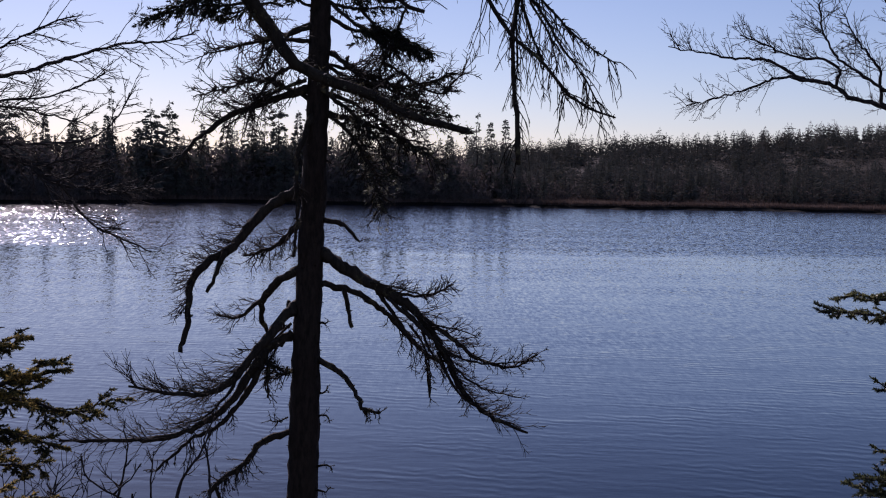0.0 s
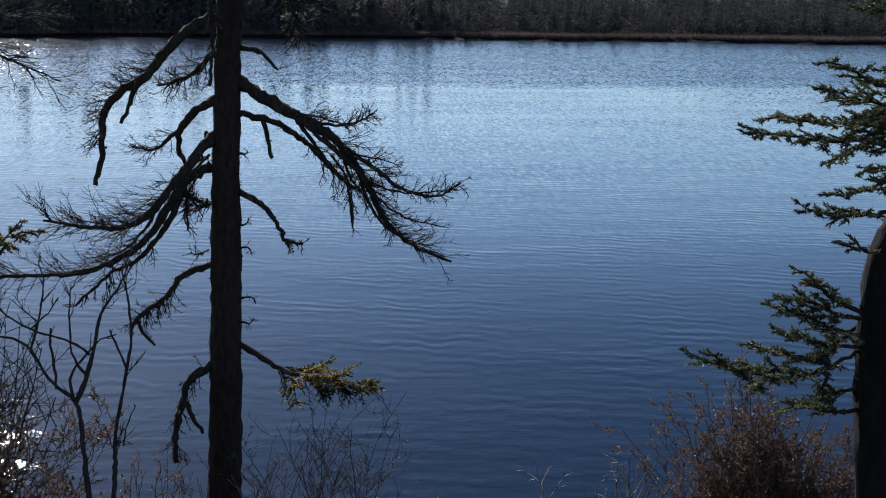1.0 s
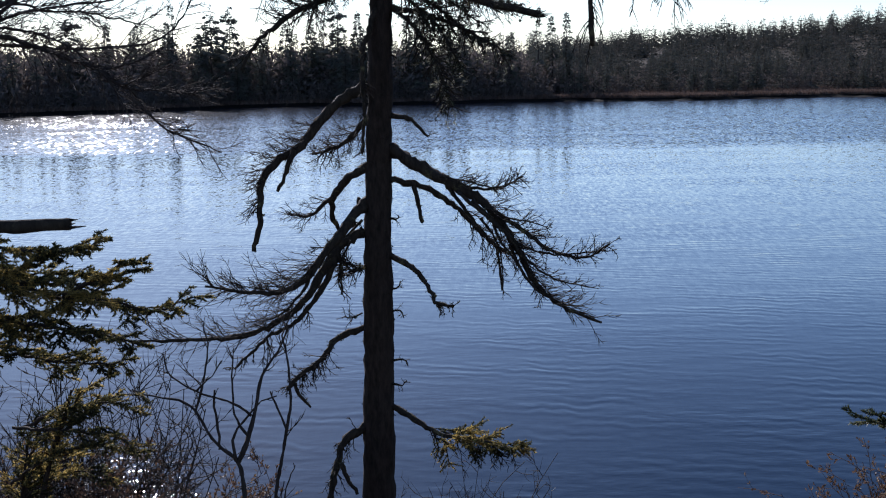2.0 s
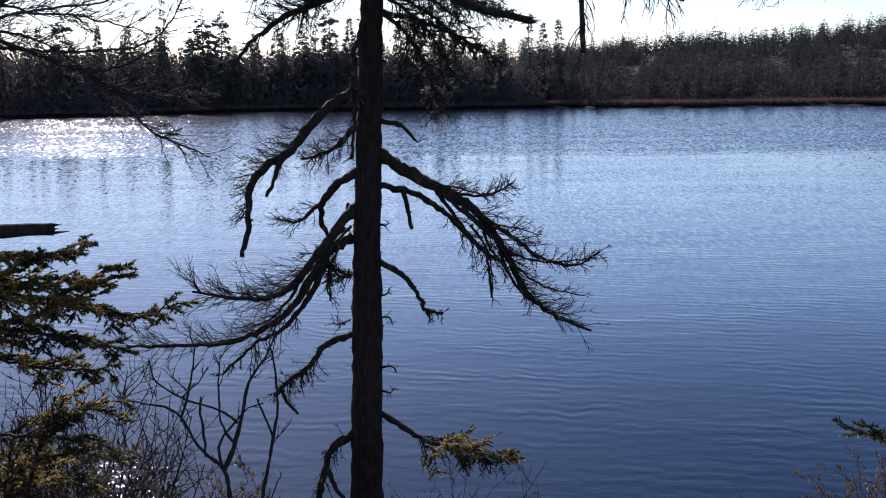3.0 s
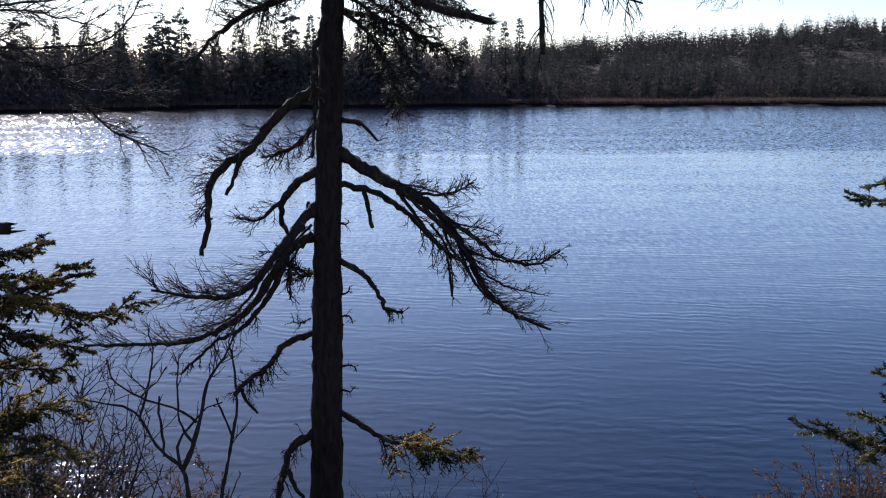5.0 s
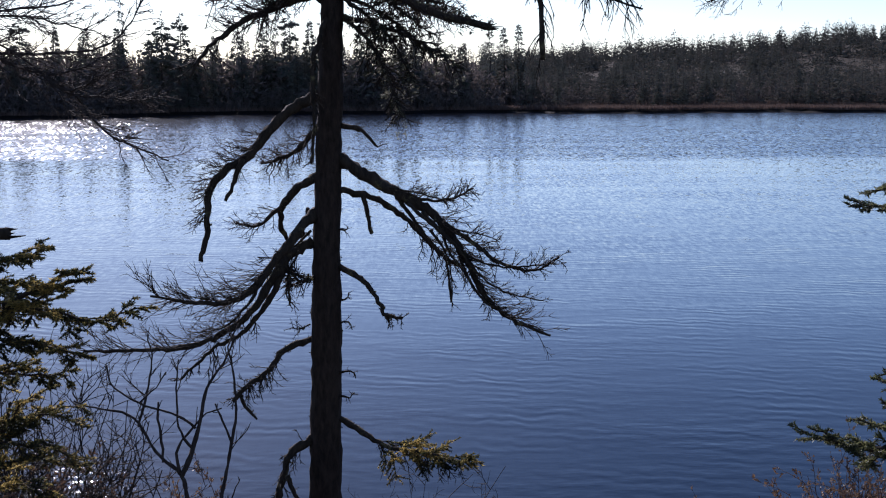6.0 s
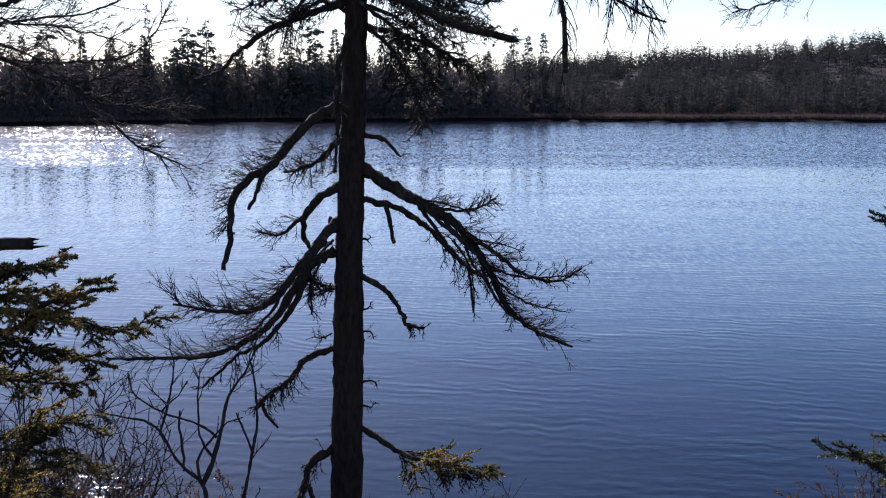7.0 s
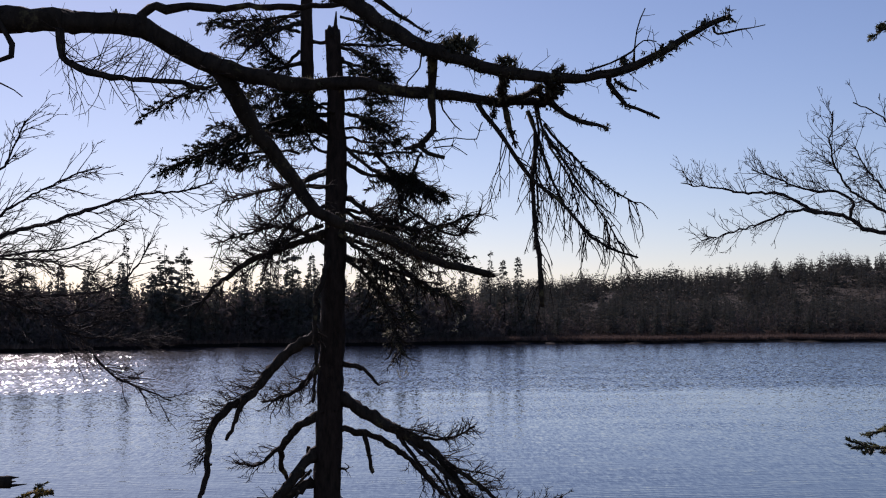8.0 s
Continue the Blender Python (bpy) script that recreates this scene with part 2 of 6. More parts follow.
    sheltered.inputs["From Min"].default_value, sheltered.inputs["From Max"].default_value = -6.0, 3.0
    sheltered.inputs["To Min"].default_value, sheltered.inputs["To Max"].default_value = 0.35, 1.0
    l.new(sep.outputs["X"], sheltered.inputs["Value"])
    breeze = n.new("ShaderNodeMath")
    breeze.operation = "MULTIPLY"
    l.new(lean_near.outputs[0], breeze.inputs[0])
    l.new(sheltered.outputs[0], breeze.inputs[1])
    tip = n.new("ShaderNodeCombineXYZ")
    l.new(breeze.outputs[0], tip.inputs["Y"])
    tilted = n.new("ShaderNodeVectorMath")
    l.new(geo.outputs["Normal"], tilted.inputs[0])
    l.new(tip.outputs[0], tilted.inputs[1])
    normal = tilted.outputs[0]
    for tex, power, lean, wide in ((facet, strong_lee, 0.68, 0.75), (steep, crest, 0.60, 0.6), (speck, calm_far, 0.585, 0.65), (spark, fitful, 0.66, 1.6)):
        centre = n.new("ShaderNodeVectorMath")
        centre.operation = "SUBTRACT"
        centre.inputs[1].default_value = (0.61 if tex == spark else 0.5, lean, 0.5)
        l.new(tex.outputs["Color"], centre.inputs[0])
        flat = n.new("ShaderNodeVectorMath")
        flat.operation = "MULTIPLY"
        flat.inputs[1].default_value = (wide, 1, 0)
        l.new(centre.outputs[0], flat.inputs[0])
        scaled = n.new("ShaderNodeVectorMath")
        scaled.operation = "SCALE"
        l.new(flat.outputs[0], scaled.inputs[0])
        l.new(power.outputs[0], scaled.inputs["Scale"])
        total = n.new("ShaderNodeVectorMath")
        l.new(normal, total.inputs[0])
        l.new(scaled.outputs[0], total.inputs[1])
        normal = total.outputs[0]
    unit = n.new("ShaderNodeVectorMath")
    unit.operation = "NORMALIZE"
    l.new(normal, unit.inputs[0])
    waves = noise_node(n, l, 2.5, 2, 0.45, (0.5, 1.0, 1.0))
    ripple = noise_node(n, l, 5.5, 2, 0.5, (0.55, 1.0, 1.0))
    patch = noise_node(n, l, 0.35, 3, 0.6, (0.5, 1.0, 1))
    uneven = ramp_node(n, l, patch.outputs["Fac"], [(0.38, (0.12, 0.12, 0.12)), (0.66, (1, 1, 1))])
    swell = n.new("ShaderNodeMath")
    swell.operation = "MULTIPLY"
    fade = n.new("ShaderNodeMapRange")
    fade.inputs["From Min"].default_value, fade.inputs["From Max"].default_value = 22.0, 70.0
    fade.inputs["To Min"].default_value, fade.inputs["To Max"].default_value = 1.0, 0.08
    l.new(sep.outputs["Y"], fade.inputs["Value"])
    faded = n.new("ShaderNodeMath")
    faded.operation = "MULTIPLY"
    l.new(uneven.outputs["Color"], faded.inputs[0])
    l.new(fade.outputs[0], faded.inputs[1])
    l.new(waves.outputs["Fac"], swell.inputs[0])
    l.new(faded.outputs[0], swell.inputs[1])
    u1 = bump_node(n, l, swell.outputs[0], 1.0, 0.010, b)
    l.new(unit.outputs[0], u1.inputs["Normal"])
    shore = n.new("ShaderNodeMapRange")
    shore.inputs["From Min"].default_value, shore.inputs["From Max"].default_value = 13.5, 17.5
    shore.inputs["To Min"].default_value, shore.inputs["To Max"].default_value = 0.55, 0.0
    l.new(sep.outputs["Y"], shore.inputs["Value"])
    lively = n.new("ShaderNodeMath")
    l.new(faded.outputs[0], lively.inputs[0])
    l.new(shore.outputs[0], lively.inputs[1])
    mul = n.new("ShaderNodeMath")
    mul.operation = "MULTIPLY"
    l.new(ripple.outputs["Fac"], mul.inputs[0])
    l.new(lively.outputs[0], mul.inputs[1])
    u2 = bump_node(n, l, mul.outputs[0], 1.0, 0.005, b, u1)
    turned = n.new("ShaderNodeMapping")
    turned.inputs["Rotation"].default_value = (0, 0, radians(7))
    turned.inputs["Scale"].default_value = (2.2, 1.0, 1.0)
    l.new(tc.outputs["Object"], turned.inputs["Vector"])
    train = n.new("ShaderNodeTexWave")
    train.bands_direction = "Y"
    train.inputs["Scale"].default_value = 0.78
    train.inputs["Distortion"].default_value = 5.5
    train.inputs["Detail"].default_value = 2.0
    train.inputs["Detail Scale"].default_value = 1.0
    l.new(turned.outputs["Vector"], train.inputs["Vector"])
    parcel = noise_node(n, l, 0.8, 3, 0.55, (0.6, 1.0, 1))
    where = ramp_node(n, l, parcel.outputs["Fac"], [(0.42, (0.03, 0.03, 0.03)), (0.66, (1, 1, 1))])
    some = n.new("ShaderNodeMath")
    some.operation = "MULTIPLY"
    l.new(where.outputs["Color"], some.inputs[0])
    l.new(fade.outputs[0], some.inputs[1])
    rows = n.new("ShaderNodeMath")
    rows.operation = "MULTIPLY"
    l.new(train.outputs["Fac"], rows.inputs[0])
    l.new(some.outputs[0], rows.inputs[1])
    bump_node(n, l, rows.outputs[0], 1.0, 0.0040, b, u2)
    return m


GROUND, WATER = ground_material(), water_material()


# ---- shape tools ----
class Shape:
    """Points and faces of one mesh."""

    def __init__(self):
        self.v, self.f = [], []

    def tube(self, path, r0, r1, sides=6, rough=0.0, bulge=None, cap=True):
        n, base = len(path), len(self.v)
        side = Vector((0.3, 0.5, 0.81)).normalized()
        for k, p in enumerate(path):
            way = (path[min(k + 1, n - 1)] - path[max(k - 1, 0)])
            way = way.normalized() if way.length > 1e-9 else Vector((0, 0, 1))
            a = side - way * side.dot(way)
            a = a.normalized() if a.length > 0.05 else way.orthogonal().normalized()
            side = a
            c = way.cross(a)
            s = k / max(1, n - 1)
            r = bulge(s) if bulge else r0 + (r1 - r0) * s
            for q in range(sides):
                w = 2 * math.pi * q / sides
                rr = r * (1 + rough * (random.random() - 0.5) * 2)
                self.v.append(p + (a * math.cos(w) + c * math.sin(w)) * rr)
        for k in range(n - 1):
            for q in range(sides):
                i, j = base + k * sides + q, base + k * sides + (q + 1) % sides
                self.f.append((i, j, j + sides, i + sides))
        if cap:
            self.f.append(tuple(base + (n - 1) * sides + q for q in range(sides)))
            self.f.append(tuple(base + q for q in reversed(range(sides))))

    def blade(self, p, way, length, width):
        """A needle: one slim triangle."""
        a = way.cross(Vector((random.uniform(-1, 1), random.uniform(-1, 1), random.uniform(-1, 1))))
        a = a.normalized() * width * 0.5 if a.length > 1e-6 else Vector((width, 0, 0))
        i = len(self.v)
        self.v += [p - a, p + a, p + way * length]
        self.f.append((i, i + 1, i + 2))

    def leaf(self, p, way, length, width):
        """A small bent leaf or flake: two triangles folded along the middle."""
        a = way.cross(Vector((random.uniform(-1, 1), random.uniform(-1, 1), random.uniform(-1, 1))))
        a = a.normalized() if a.length > 1e-6 else Vector((1, 0, 0))
        up = way.cross(a) * width * 0.25
        i = len(self.v)
        mid = p + way * length * 0.5
        self.v += [p, mid + a * width * 0.5 + up, p + way * length, mid - a * width * 0.5 + up]
        self.f += [(i, i + 1, i + 2), (i, i + 2, i + 3)]

    def mesh(self, name, mat, smooth=True):
        me = bpy.data.meshes.new(name)
        me.from_pydata(self.v, [], self.f)
        me.materials.append(mat)
        if smooth:
            me.polygons.foreach_set("use_smooth", [True] * len(me.polygons))
        me.update()
        return me


def part(name, shape, mat, parent, label="", smooth=True):
    ob = new(name, shape.mesh(name, mat, smooth))
    ob.parent = parent
    ob.matrix_parent_inverse = Matrix.Translation(parent.matrix_world.translation).inverted() if parent.type == "EMPTY" else Matrix()
    if label:
        ob["label"] = label
    return ob


def thing(name, at, label, category, group="", kind=""):
    ob = new(name)
    ob.empty_display_size = 0.1
    ob.location = at
    bpy.context.view_layer.update()
    return tagged(ob, label, category, group, kind)


def rnd(a, b):
    return random.uniform(a, b)


def rand_dir():
    while True:
        d = Vector((rnd(-1, 1), rnd(-1, 1), rnd(-1, 1)))
        if 0.1 < d.length < 1:
            return d.normalized()


def spline(points, step=0.03, wobble=0.0):
    """A smooth line through the given points."""
    p = [Vector(q) for q in points]
    p = [p[0] * 2 - p[1]] + p + [p[-1] * 2 - p[-2]]
    out = []
    for k in range(1, len(p) - 2):
        a, b, c, d = p[k - 1], p[k], p[k + 1], p[k + 2]
        n = max(2, int((c - b).length / step))
        for i in range(n):
            t = i / n
            q = 0.5 * (2 * b + (c - a) * t + (2 * a - 5 * b + 4 * c - d) * t * t + (3 * b - a - 3 * c + d) * t ** 3)
            out.append(q + rand_dir() * wobble * random.random())
    out.append(p[-2])
    return out


def grow(start, way, length, bend, pull, steps=5):
    """A crooked twig that starts along way and is pulled towards a direction."""
    out, d = [start], way.normalized()
    for _ in range(steps):
        d = (d + rand_dir() * bend + pull * (1.0 / steps)).normalized()
        out.append(out[-1] + d * length / steps)
    return out


def at_path(path, s):
    x = min(max(s, 0), 0.999) * (len(path) - 1)
    k = int(x)
    way = path[min(k + 1, len(path) - 1)] - path[k]
    return path[k].lerp(path[k + 1], x - k), way.normalized() if way.length > 1e-9 else Vector((0, 0, 1))


def twigs(shape, path, count, length, lo=0.1, hi=1.0, spread=0.9, pull=(0, 0, 0), bend=0.25, r=0.0025, level=1, kids=4, bias=None, tips=None):
    """Side twigs along a line, with smaller ones on them."""
    pull = Vector(pull)
    for _ in range(count):
        s = rnd(lo, hi)
        p, way = at_path(path, s)
        side = rand_dir()
        if bias is not None:
            side = (side + Vector(bias)).normalized()
        side = side - way * side.dot(way)
        side = side.normalized() if side.length > 1e-3 else way.orthogonal().normalized()
        d = way * (1 - spread * 0.6) + side * spread
        ln = length * rnd(0.45, 1.0) * (1 - 0.35 * s)
        line = grow(p, d, ln, bend, pull, 4 if level else 2)
        shape.tube(line, r, r * 0.45, 3, 0.1, cap=False)
        if tips is not None:
            tips.append(line)
        if level:
            twigs(shape, line, kids, ln * 0.5, 0.15, 1.0, spread * 0.85, pull * 0.7, bend, r * 0.68, level - 1, max(2, kids - 1), None, tips)


def tufts(shape, path, radius, count, size, lo=0.0, hi=1.0):
    """Ragged lichen and moss that clings to a branch in uneven clusters."""
    spots = [(rnd(lo, hi), rand_dir(), rnd(0.5, 1.25) ** 2) for _ in range(max(3, count // 4))]
    for _ in range(int(count * 1.6)):
        where, lean, big = random.choice(spots)
        p, way = at_path(path, min(hi, max(lo, where + random.gauss(0, 0.018))))
        side = (rand_dir() + lean * 0.8)
        side = side - way * side.dot(way)
        side = side.normalized() if side.length > 1e-3 else way.orthogonal().normalized()
        root = p + side * radius * 0.7 + rand_dir() * size * 0.3
        if random.random() < 0.3:
            tip = root + (side + rand_dir() * 0.7) * size * big * rnd(0.3, 0.65)
            shape.tube([root, (root + tip) * 0.5 + rand_dir() * size * 0.25, tip], size * big * rnd(0.22, 0.42), size * big * 0.12, 5, 0.5)
        for _ in range(4):
            d = (side + rand_dir() * 1.1).normalized()
            shape.blade(root + rand_dir() * size * 0.5, d, size * big * rnd(0.4, 1.1), size * rnd(0.18, 0.4))


def needle_line(shape, line, step, length, width, spread=0.9):
    for a, b in zip(line, line[1:]):
        way = b - a
        n = max(1, int(way.length / step))
        w = way.normalized()
        for i in range(n):
            s = rand_dir()
            s = s - w * s.dot(w)
            shape.blade(a + way * ((i + random.random()) / n), (w * rnd(0.5, 1.0) + s * spread).normalized(), length * rnd(0.7, 1.1), width)


def spray(bark, needles, path, reach, count, lo=0.15, step=0.0022, length=0.014, width=0.0028, flat=0.35, droop=-0.15, sub=5, clumped=False):
    """A needled spruce bough: branchlets to both sides of the line, smaller ones on each."""
    for k in range(count):
        s = lo + (1 - lo) * (k + rnd(0, 0.8)) / count
        p, way = at_path(path, s)
        side = way.cross(Vector((0, 0, 1)))
        side = side.normalized() if side.length > 0.05 else Vector((1, 0, 0))
        side = (side * (1 if k % 2 else -1) + Vector((0, 0, rnd(-1, 1) * flat))).normalized()
        ln = reach * rnd(0.6, 1.1) * (1.1 - 0.75 * s)
        line = grow(p, way * 0.75 + side * 0.8, ln, 0.12, Vector((0, 0, droop)), 5)
        bark.tube(line, 0.0028, 0.0012, 4, cap=False)
        needle_line(needles, line[3:] if clumped else line[1:], step, length, width)
        for _ in range(sub):
            q, w = at_path(line, rnd(0.2, 0.95))
            sd = w.cross(Vector((0, 0, 1)))
            sd = sd.normalized() if sd.length > 0.05 else Vector((1, 0, 0))
            sd = sd * random.choice((-1, 1)) + Vector((0, 0, rnd(-1, 1) * flat))
            small = grow(q, w * 0.8 + sd * 0.7, ln * rnd(0.25, 0.5), 0.12, Vector((0, 0, droop)), 3)
            bark.tube(small, 0.0016, 0.0009, 3, cap=False)
            if not clumped or random.random() < 0.8:
                needle_line(needles, small[1:] if clumped else small, step, length, width)
    needle_line(needles, path[int(len(path) * (0.8 if clumped else 0.45)):], step, length, width)


def smooth(a, b, x):
    t = min(1.0, max(0.0, (x - a) / (b - a)))
    return t * t * (3 - 2 * t)


# ---- the ground: near bank, lake bed, far shore and hill, one sheet ----
def far_shore(az):
    """Distance of the far waterline, by the bearing in degrees."""
    a = max(-75.0, min(75.0, az))
    bay = 11 * math.exp(-((a + 10.5) / 5.0) ** 2) + 7 * math.exp(-((a + 1.0) / 6.0) ** 2)
    return 189 + 0.85 * a + bay + 2.2 * math.sin(a * 0.55) + 1.1 * math.sin(a * 1.7 + 1)


def ground_height(x, y):
    r, az = math.hypot(x, y), math.degrees(math.atan2(x, y))
    near = 3.0 - 3.35 * smooth(0.3, 11.5, y) + 0.06 * math.sin(x * 1.3 + y) + 0.04 * math.sin(y * 2.1 - x)
    if abs(az) > 100 or y < 11:
        return near if y < 11 else -0.35
    edge = far_shore(az)
    bed = -0.35 - 1.6 * smooth(11, 25, y)
    if r < edge:
        return bed + (0.05 - bed) * smooth(edge - 10, edge, r) if r > 30 else bed
    back = r - edge
    hill = max(3.2, 3.2 + 0.56 * az) + 1.7 * smooth(-6, 1, az) * (1 - smooth(6, 15, az))
    land = 0.05 + 0.42 * smooth(0, 0.8, back) + 1.3 * smooth(2, 40, back) * (0.4 + 0.6 * smooth(2, 12, az))
    return land + hill * smooth(30, 170, back) - 1.5 * smooth(200, 320, back) + 3 * smooth(500, 3000, back)


def ring_values():
    out = [0.4 * k for k in range(1, 40)] + [17 + 4 * k for k in range(33)]
    out += [150 + 1.5 * k for k in range(60)] + [242 + 7 * k for k in range(20)]
    return out + [400, 460, 540, 650, 800, 1000, 1400, 2000, 3000, 4500]


def build_ground():
    bearings = [-180 + 6 * k for k in range(23)] + [-42 + 0.75 * k for k in range(113)] + [48 + 6 * k for k in range(22)]
    rings = ring_values()
    s = Shape()
    s.v.append(Vector((0, 0, ground_height(0, 0))))
    for r in rings:
        for b in bearings:
            x, y = r * math.sin(radians(b)), r * math.cos(radians(b))
            s.v.append(Vector((x, y, ground_height(x, y))))
    n = len(bearings)
    for k in range(n):
        s.f.append((0, 1 + (k + 1) % n, 1 + k))
    for i in range(len(rings) - 1):
        for k in range(n):
            a, b = 1 + i * n + k, 1 + i * n + (k + 1) % n
            s.f.append((a, b, b + n, a + n))
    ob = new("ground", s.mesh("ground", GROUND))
    return tagged(ob, "brown forest floor sloping down to the lake and rising beyond", "ground", kind="structure")


def build_water():
    s = Shape()
    xs = [-1500, -300, -60, -15, 0, 15, 60, 300, 1500]
    ys = [9.0, 14, 24, 45, 80, 130, 200, 260]
    for y in ys:
        for x in xs:
            s.v.append(Vector((x, y, 0)))
    n = len(xs)
    for i in range(len(ys) - 1):
        for k in range(n - 1):
            a = i * n + k
            s.f.append((a, a + 1, a + 1 + n, a + n))
    ob = new("water", s.mesh("water", WATER, False))
    return tagged(ob, "dark blue lake water with fine wind ripples and sun glitter", "lake", kind="structure")


build_ground()
build_water()


# ---- far woods ----
def conifer_shapes(height, width, layers, gap, ragged, bare=0.25, thick=1.0, taper=0.8, flake=1.0):
    """Trunk and crown of a far spruce, fir or pine: tiers of drooping, jagged boughs."""
    trunk, crown = Shape(), Shape()
    line = [Vector((rnd(-0.05, 0.05) * k, rnd(-0.05, 0.05) * k, height * k / 6)) for k in ((0, 2, 4, 6) if thick < 0.8 else range(7))]
    trunk.tube(line, 0.014 * height, 0.01, 3 if thick < 0.8 else 5, 0.1, cap=False)
    for k in range(layers):
        s = bare + (1 - bare) * (k + rnd(0, 0.5)) / layers
        if random.random() < gap:
            continue
        z = height * s
        reach = width * (1.02 - s) ** taper * rnd(1 - ragged, 1 + ragged * 0.6) + 0.10
        boughs = random.randint(5, 8)
        turn = rnd(0, 6.28)
        for q in range(boughs):
            a = turn + 6.283 * q / boughs + rnd(-0.4, 0.4)
            ln = reach * rnd(0.5, 1.15)
            out = Vector((math.cos(a), math.sin(a), 0))
            side = Vector((-out.y, out.x, 0))
            base = Vector((0, 0, z + rnd(-0.6, 0.6) * height * (1 - bare) / layers))
            if thick > 0.8:
                trunk.blade(base, (out + Vector((0, 0, -0.15))).normalized(), ln * 0.95, 0.05)
            pieces = int(thick * (3.6 + ln * 6.4))
            size = 0.45 + 0.4 * ln
            for _ in range(pieces):
                t = rnd(0.15, 1.05)
                p = base + out * ln * t + side * ln * rnd(-0.32, 0.32) * (1.15 - t * 0.6) + Vector((0, 0, -0.2 * ln * t * t + rnd(-0.10, 0.12)))
                d = (out * rnd(0.3, 1) + side * rnd(-0.7, 0.7) + Vector((0, 0, rnd(-0.45, 0.2)))).normalized()
                crown.leaf(p, d, rnd(0.4, 0.85) * size * flake, rnd(0.18, 0.38) * size * flake)
    for _ in range(8):
        crown.leaf(Vector((rnd(-0.06, 0.06), rnd(-0.06, 0.06), height * rnd(0.93, 1.0))), Vector((rnd(-0.6, 0.6), rnd(-0.6, 0.6), 1)).normalized(), 0.3, 0.12)
    return trunk, crown


def conifer(height, width, layers, gap, ragged, bare, label, thick=1.0, taper=0.8):
    trunk, crown = conifer_shapes(height, width, layers, gap, ragged, bare, thick, taper)
    root = thing("conifer", (0, -40, -20), label, "conifer tree", "conifers on the far shore")
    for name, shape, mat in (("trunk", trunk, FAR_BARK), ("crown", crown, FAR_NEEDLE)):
        ob = new(name, shape.mesh(name, mat, False))
        ob.parent = root
    return root


def far_place(az, back):
    r = far_shore(az) + back
    x, y = r * math.sin(radians(az)), r * math.cos(radians(az))
    return x, y, ground_height(x, y)


SPRUCE = "dark green pointed spruce standing in the far shore woods"
PINE = "tall ragged pine with flat tiers above the far woods"
SNAG = "thin sparse spruce with few boughs on the far shore"
kinds = [conifer(10, 2.1, 22, 0.05, 0.35, 0.12, SPRUCE, 1.0, 1.1), conifer(10, 1.5, 22, 0.12, 0.45, 0.2, SPRUCE, 1.0, 1.0), conifer(10, 2.5, 20, 0.08, 0.4, 0.15, SPRUCE, 1.0, 1.15),
         conifer(10, 1.2, 20, 0.15, 0.5, 0.25, SPRUCE), conifer(12, 2.7, 14, 0.08, 0.5, 0.16, PINE, 1.5, 0.6), conifer(12, 2.9, 13, 0.1, 0.5, 0.2, PINE, 1.5, 0.55),
         conifer(11, 0.8, 16, 0.35, 0.6, 0.35, SNAG)]
used = set()


def plant(kind, az, back, height):
    x, y, z = far_place(az, back)
    root = kinds[kind]
    m = pose(x, y, z - 0.15, rnd(-2, 2), rnd(-2, 2), rnd(0, 360)) @ Matrix.Diagonal((*[1.05 * height / (12 if kind in (4, 5) else 11 if kind == 6 else 10)] * 3, 1))
    if kind in used:
        ob = copy_thing(root, Matrix())
    else:
        ob = root
        used.add(kind)
    ob.matrix_basis = m


# the tallest trees of the skyline: kind, bearing, distance behind the waterline, height
for kind, az, back, h in ((4, -17.8, 9, 11.2), (1, -16.3, 12, 10), (0, -15.0, 10, 9.8), (0, -13.7, 8, 10.2), (5, -11.9, 7, 12.6), (4, -10.9, 8, 12.4),
                          (2, -8.6, 10, 10.8), (0, -7.5, 8, 11.0), (6, -6.9, 9, 12.0), (4, -6.3, 8, 12.8), (0, -5.5, 10, 11.5), (2, -2.4, 7, 11.0),
                          (2, -1.6, 9, 12.4), (1, -3.3, 8, 11.0), (4, -2.9, 9, 11.6), (6, -13.5, 9, 13.4), (0, -0.9, 8, 10.0), (6, 2.4, 10, 11.9), (3, 3.1, 12, 10.8), (3, 3.7, 12, 11.2)):
    plant(kind, az, back, h * 1.13)
for _ in range(14):
    plant(random.choice((0, 2, 1, 2)), rnd(-6.2, 1.5), rnd(6, 20), rnd(8.8, 10.8))
for _ in range(108):
    az = rnd(-24, 5.5)
    plant(random.choice((0, 1, 2, 3, 0, 1, 2, 6)), az, rnd(3, 26), rnd(6.6, 11.2) * (1 - 0.45 * smooth(0, 5.5, az)))
for _ in range(60):
    plant(random.choice((0, 1, 2, 0)), rnd(3, 24), rnd(11, 45), rnd(3.6, 6.6))
for _ in range(50):
    plant(random.choice((0, 1, 2, 2)), rnd(5, 25), rnd(30, 140), rnd(3.6, 5.4))
# the spires of the hill's skyline
for k in range(58):
    plant(random.choice((0, 2, 1, 0)), 2.5 + 0.39 * k + rnd(-0.25, 0.25), rnd(150, 185), rnd(3.4, 5.0) + (1.6 if random.random() < 0.14 else 0))


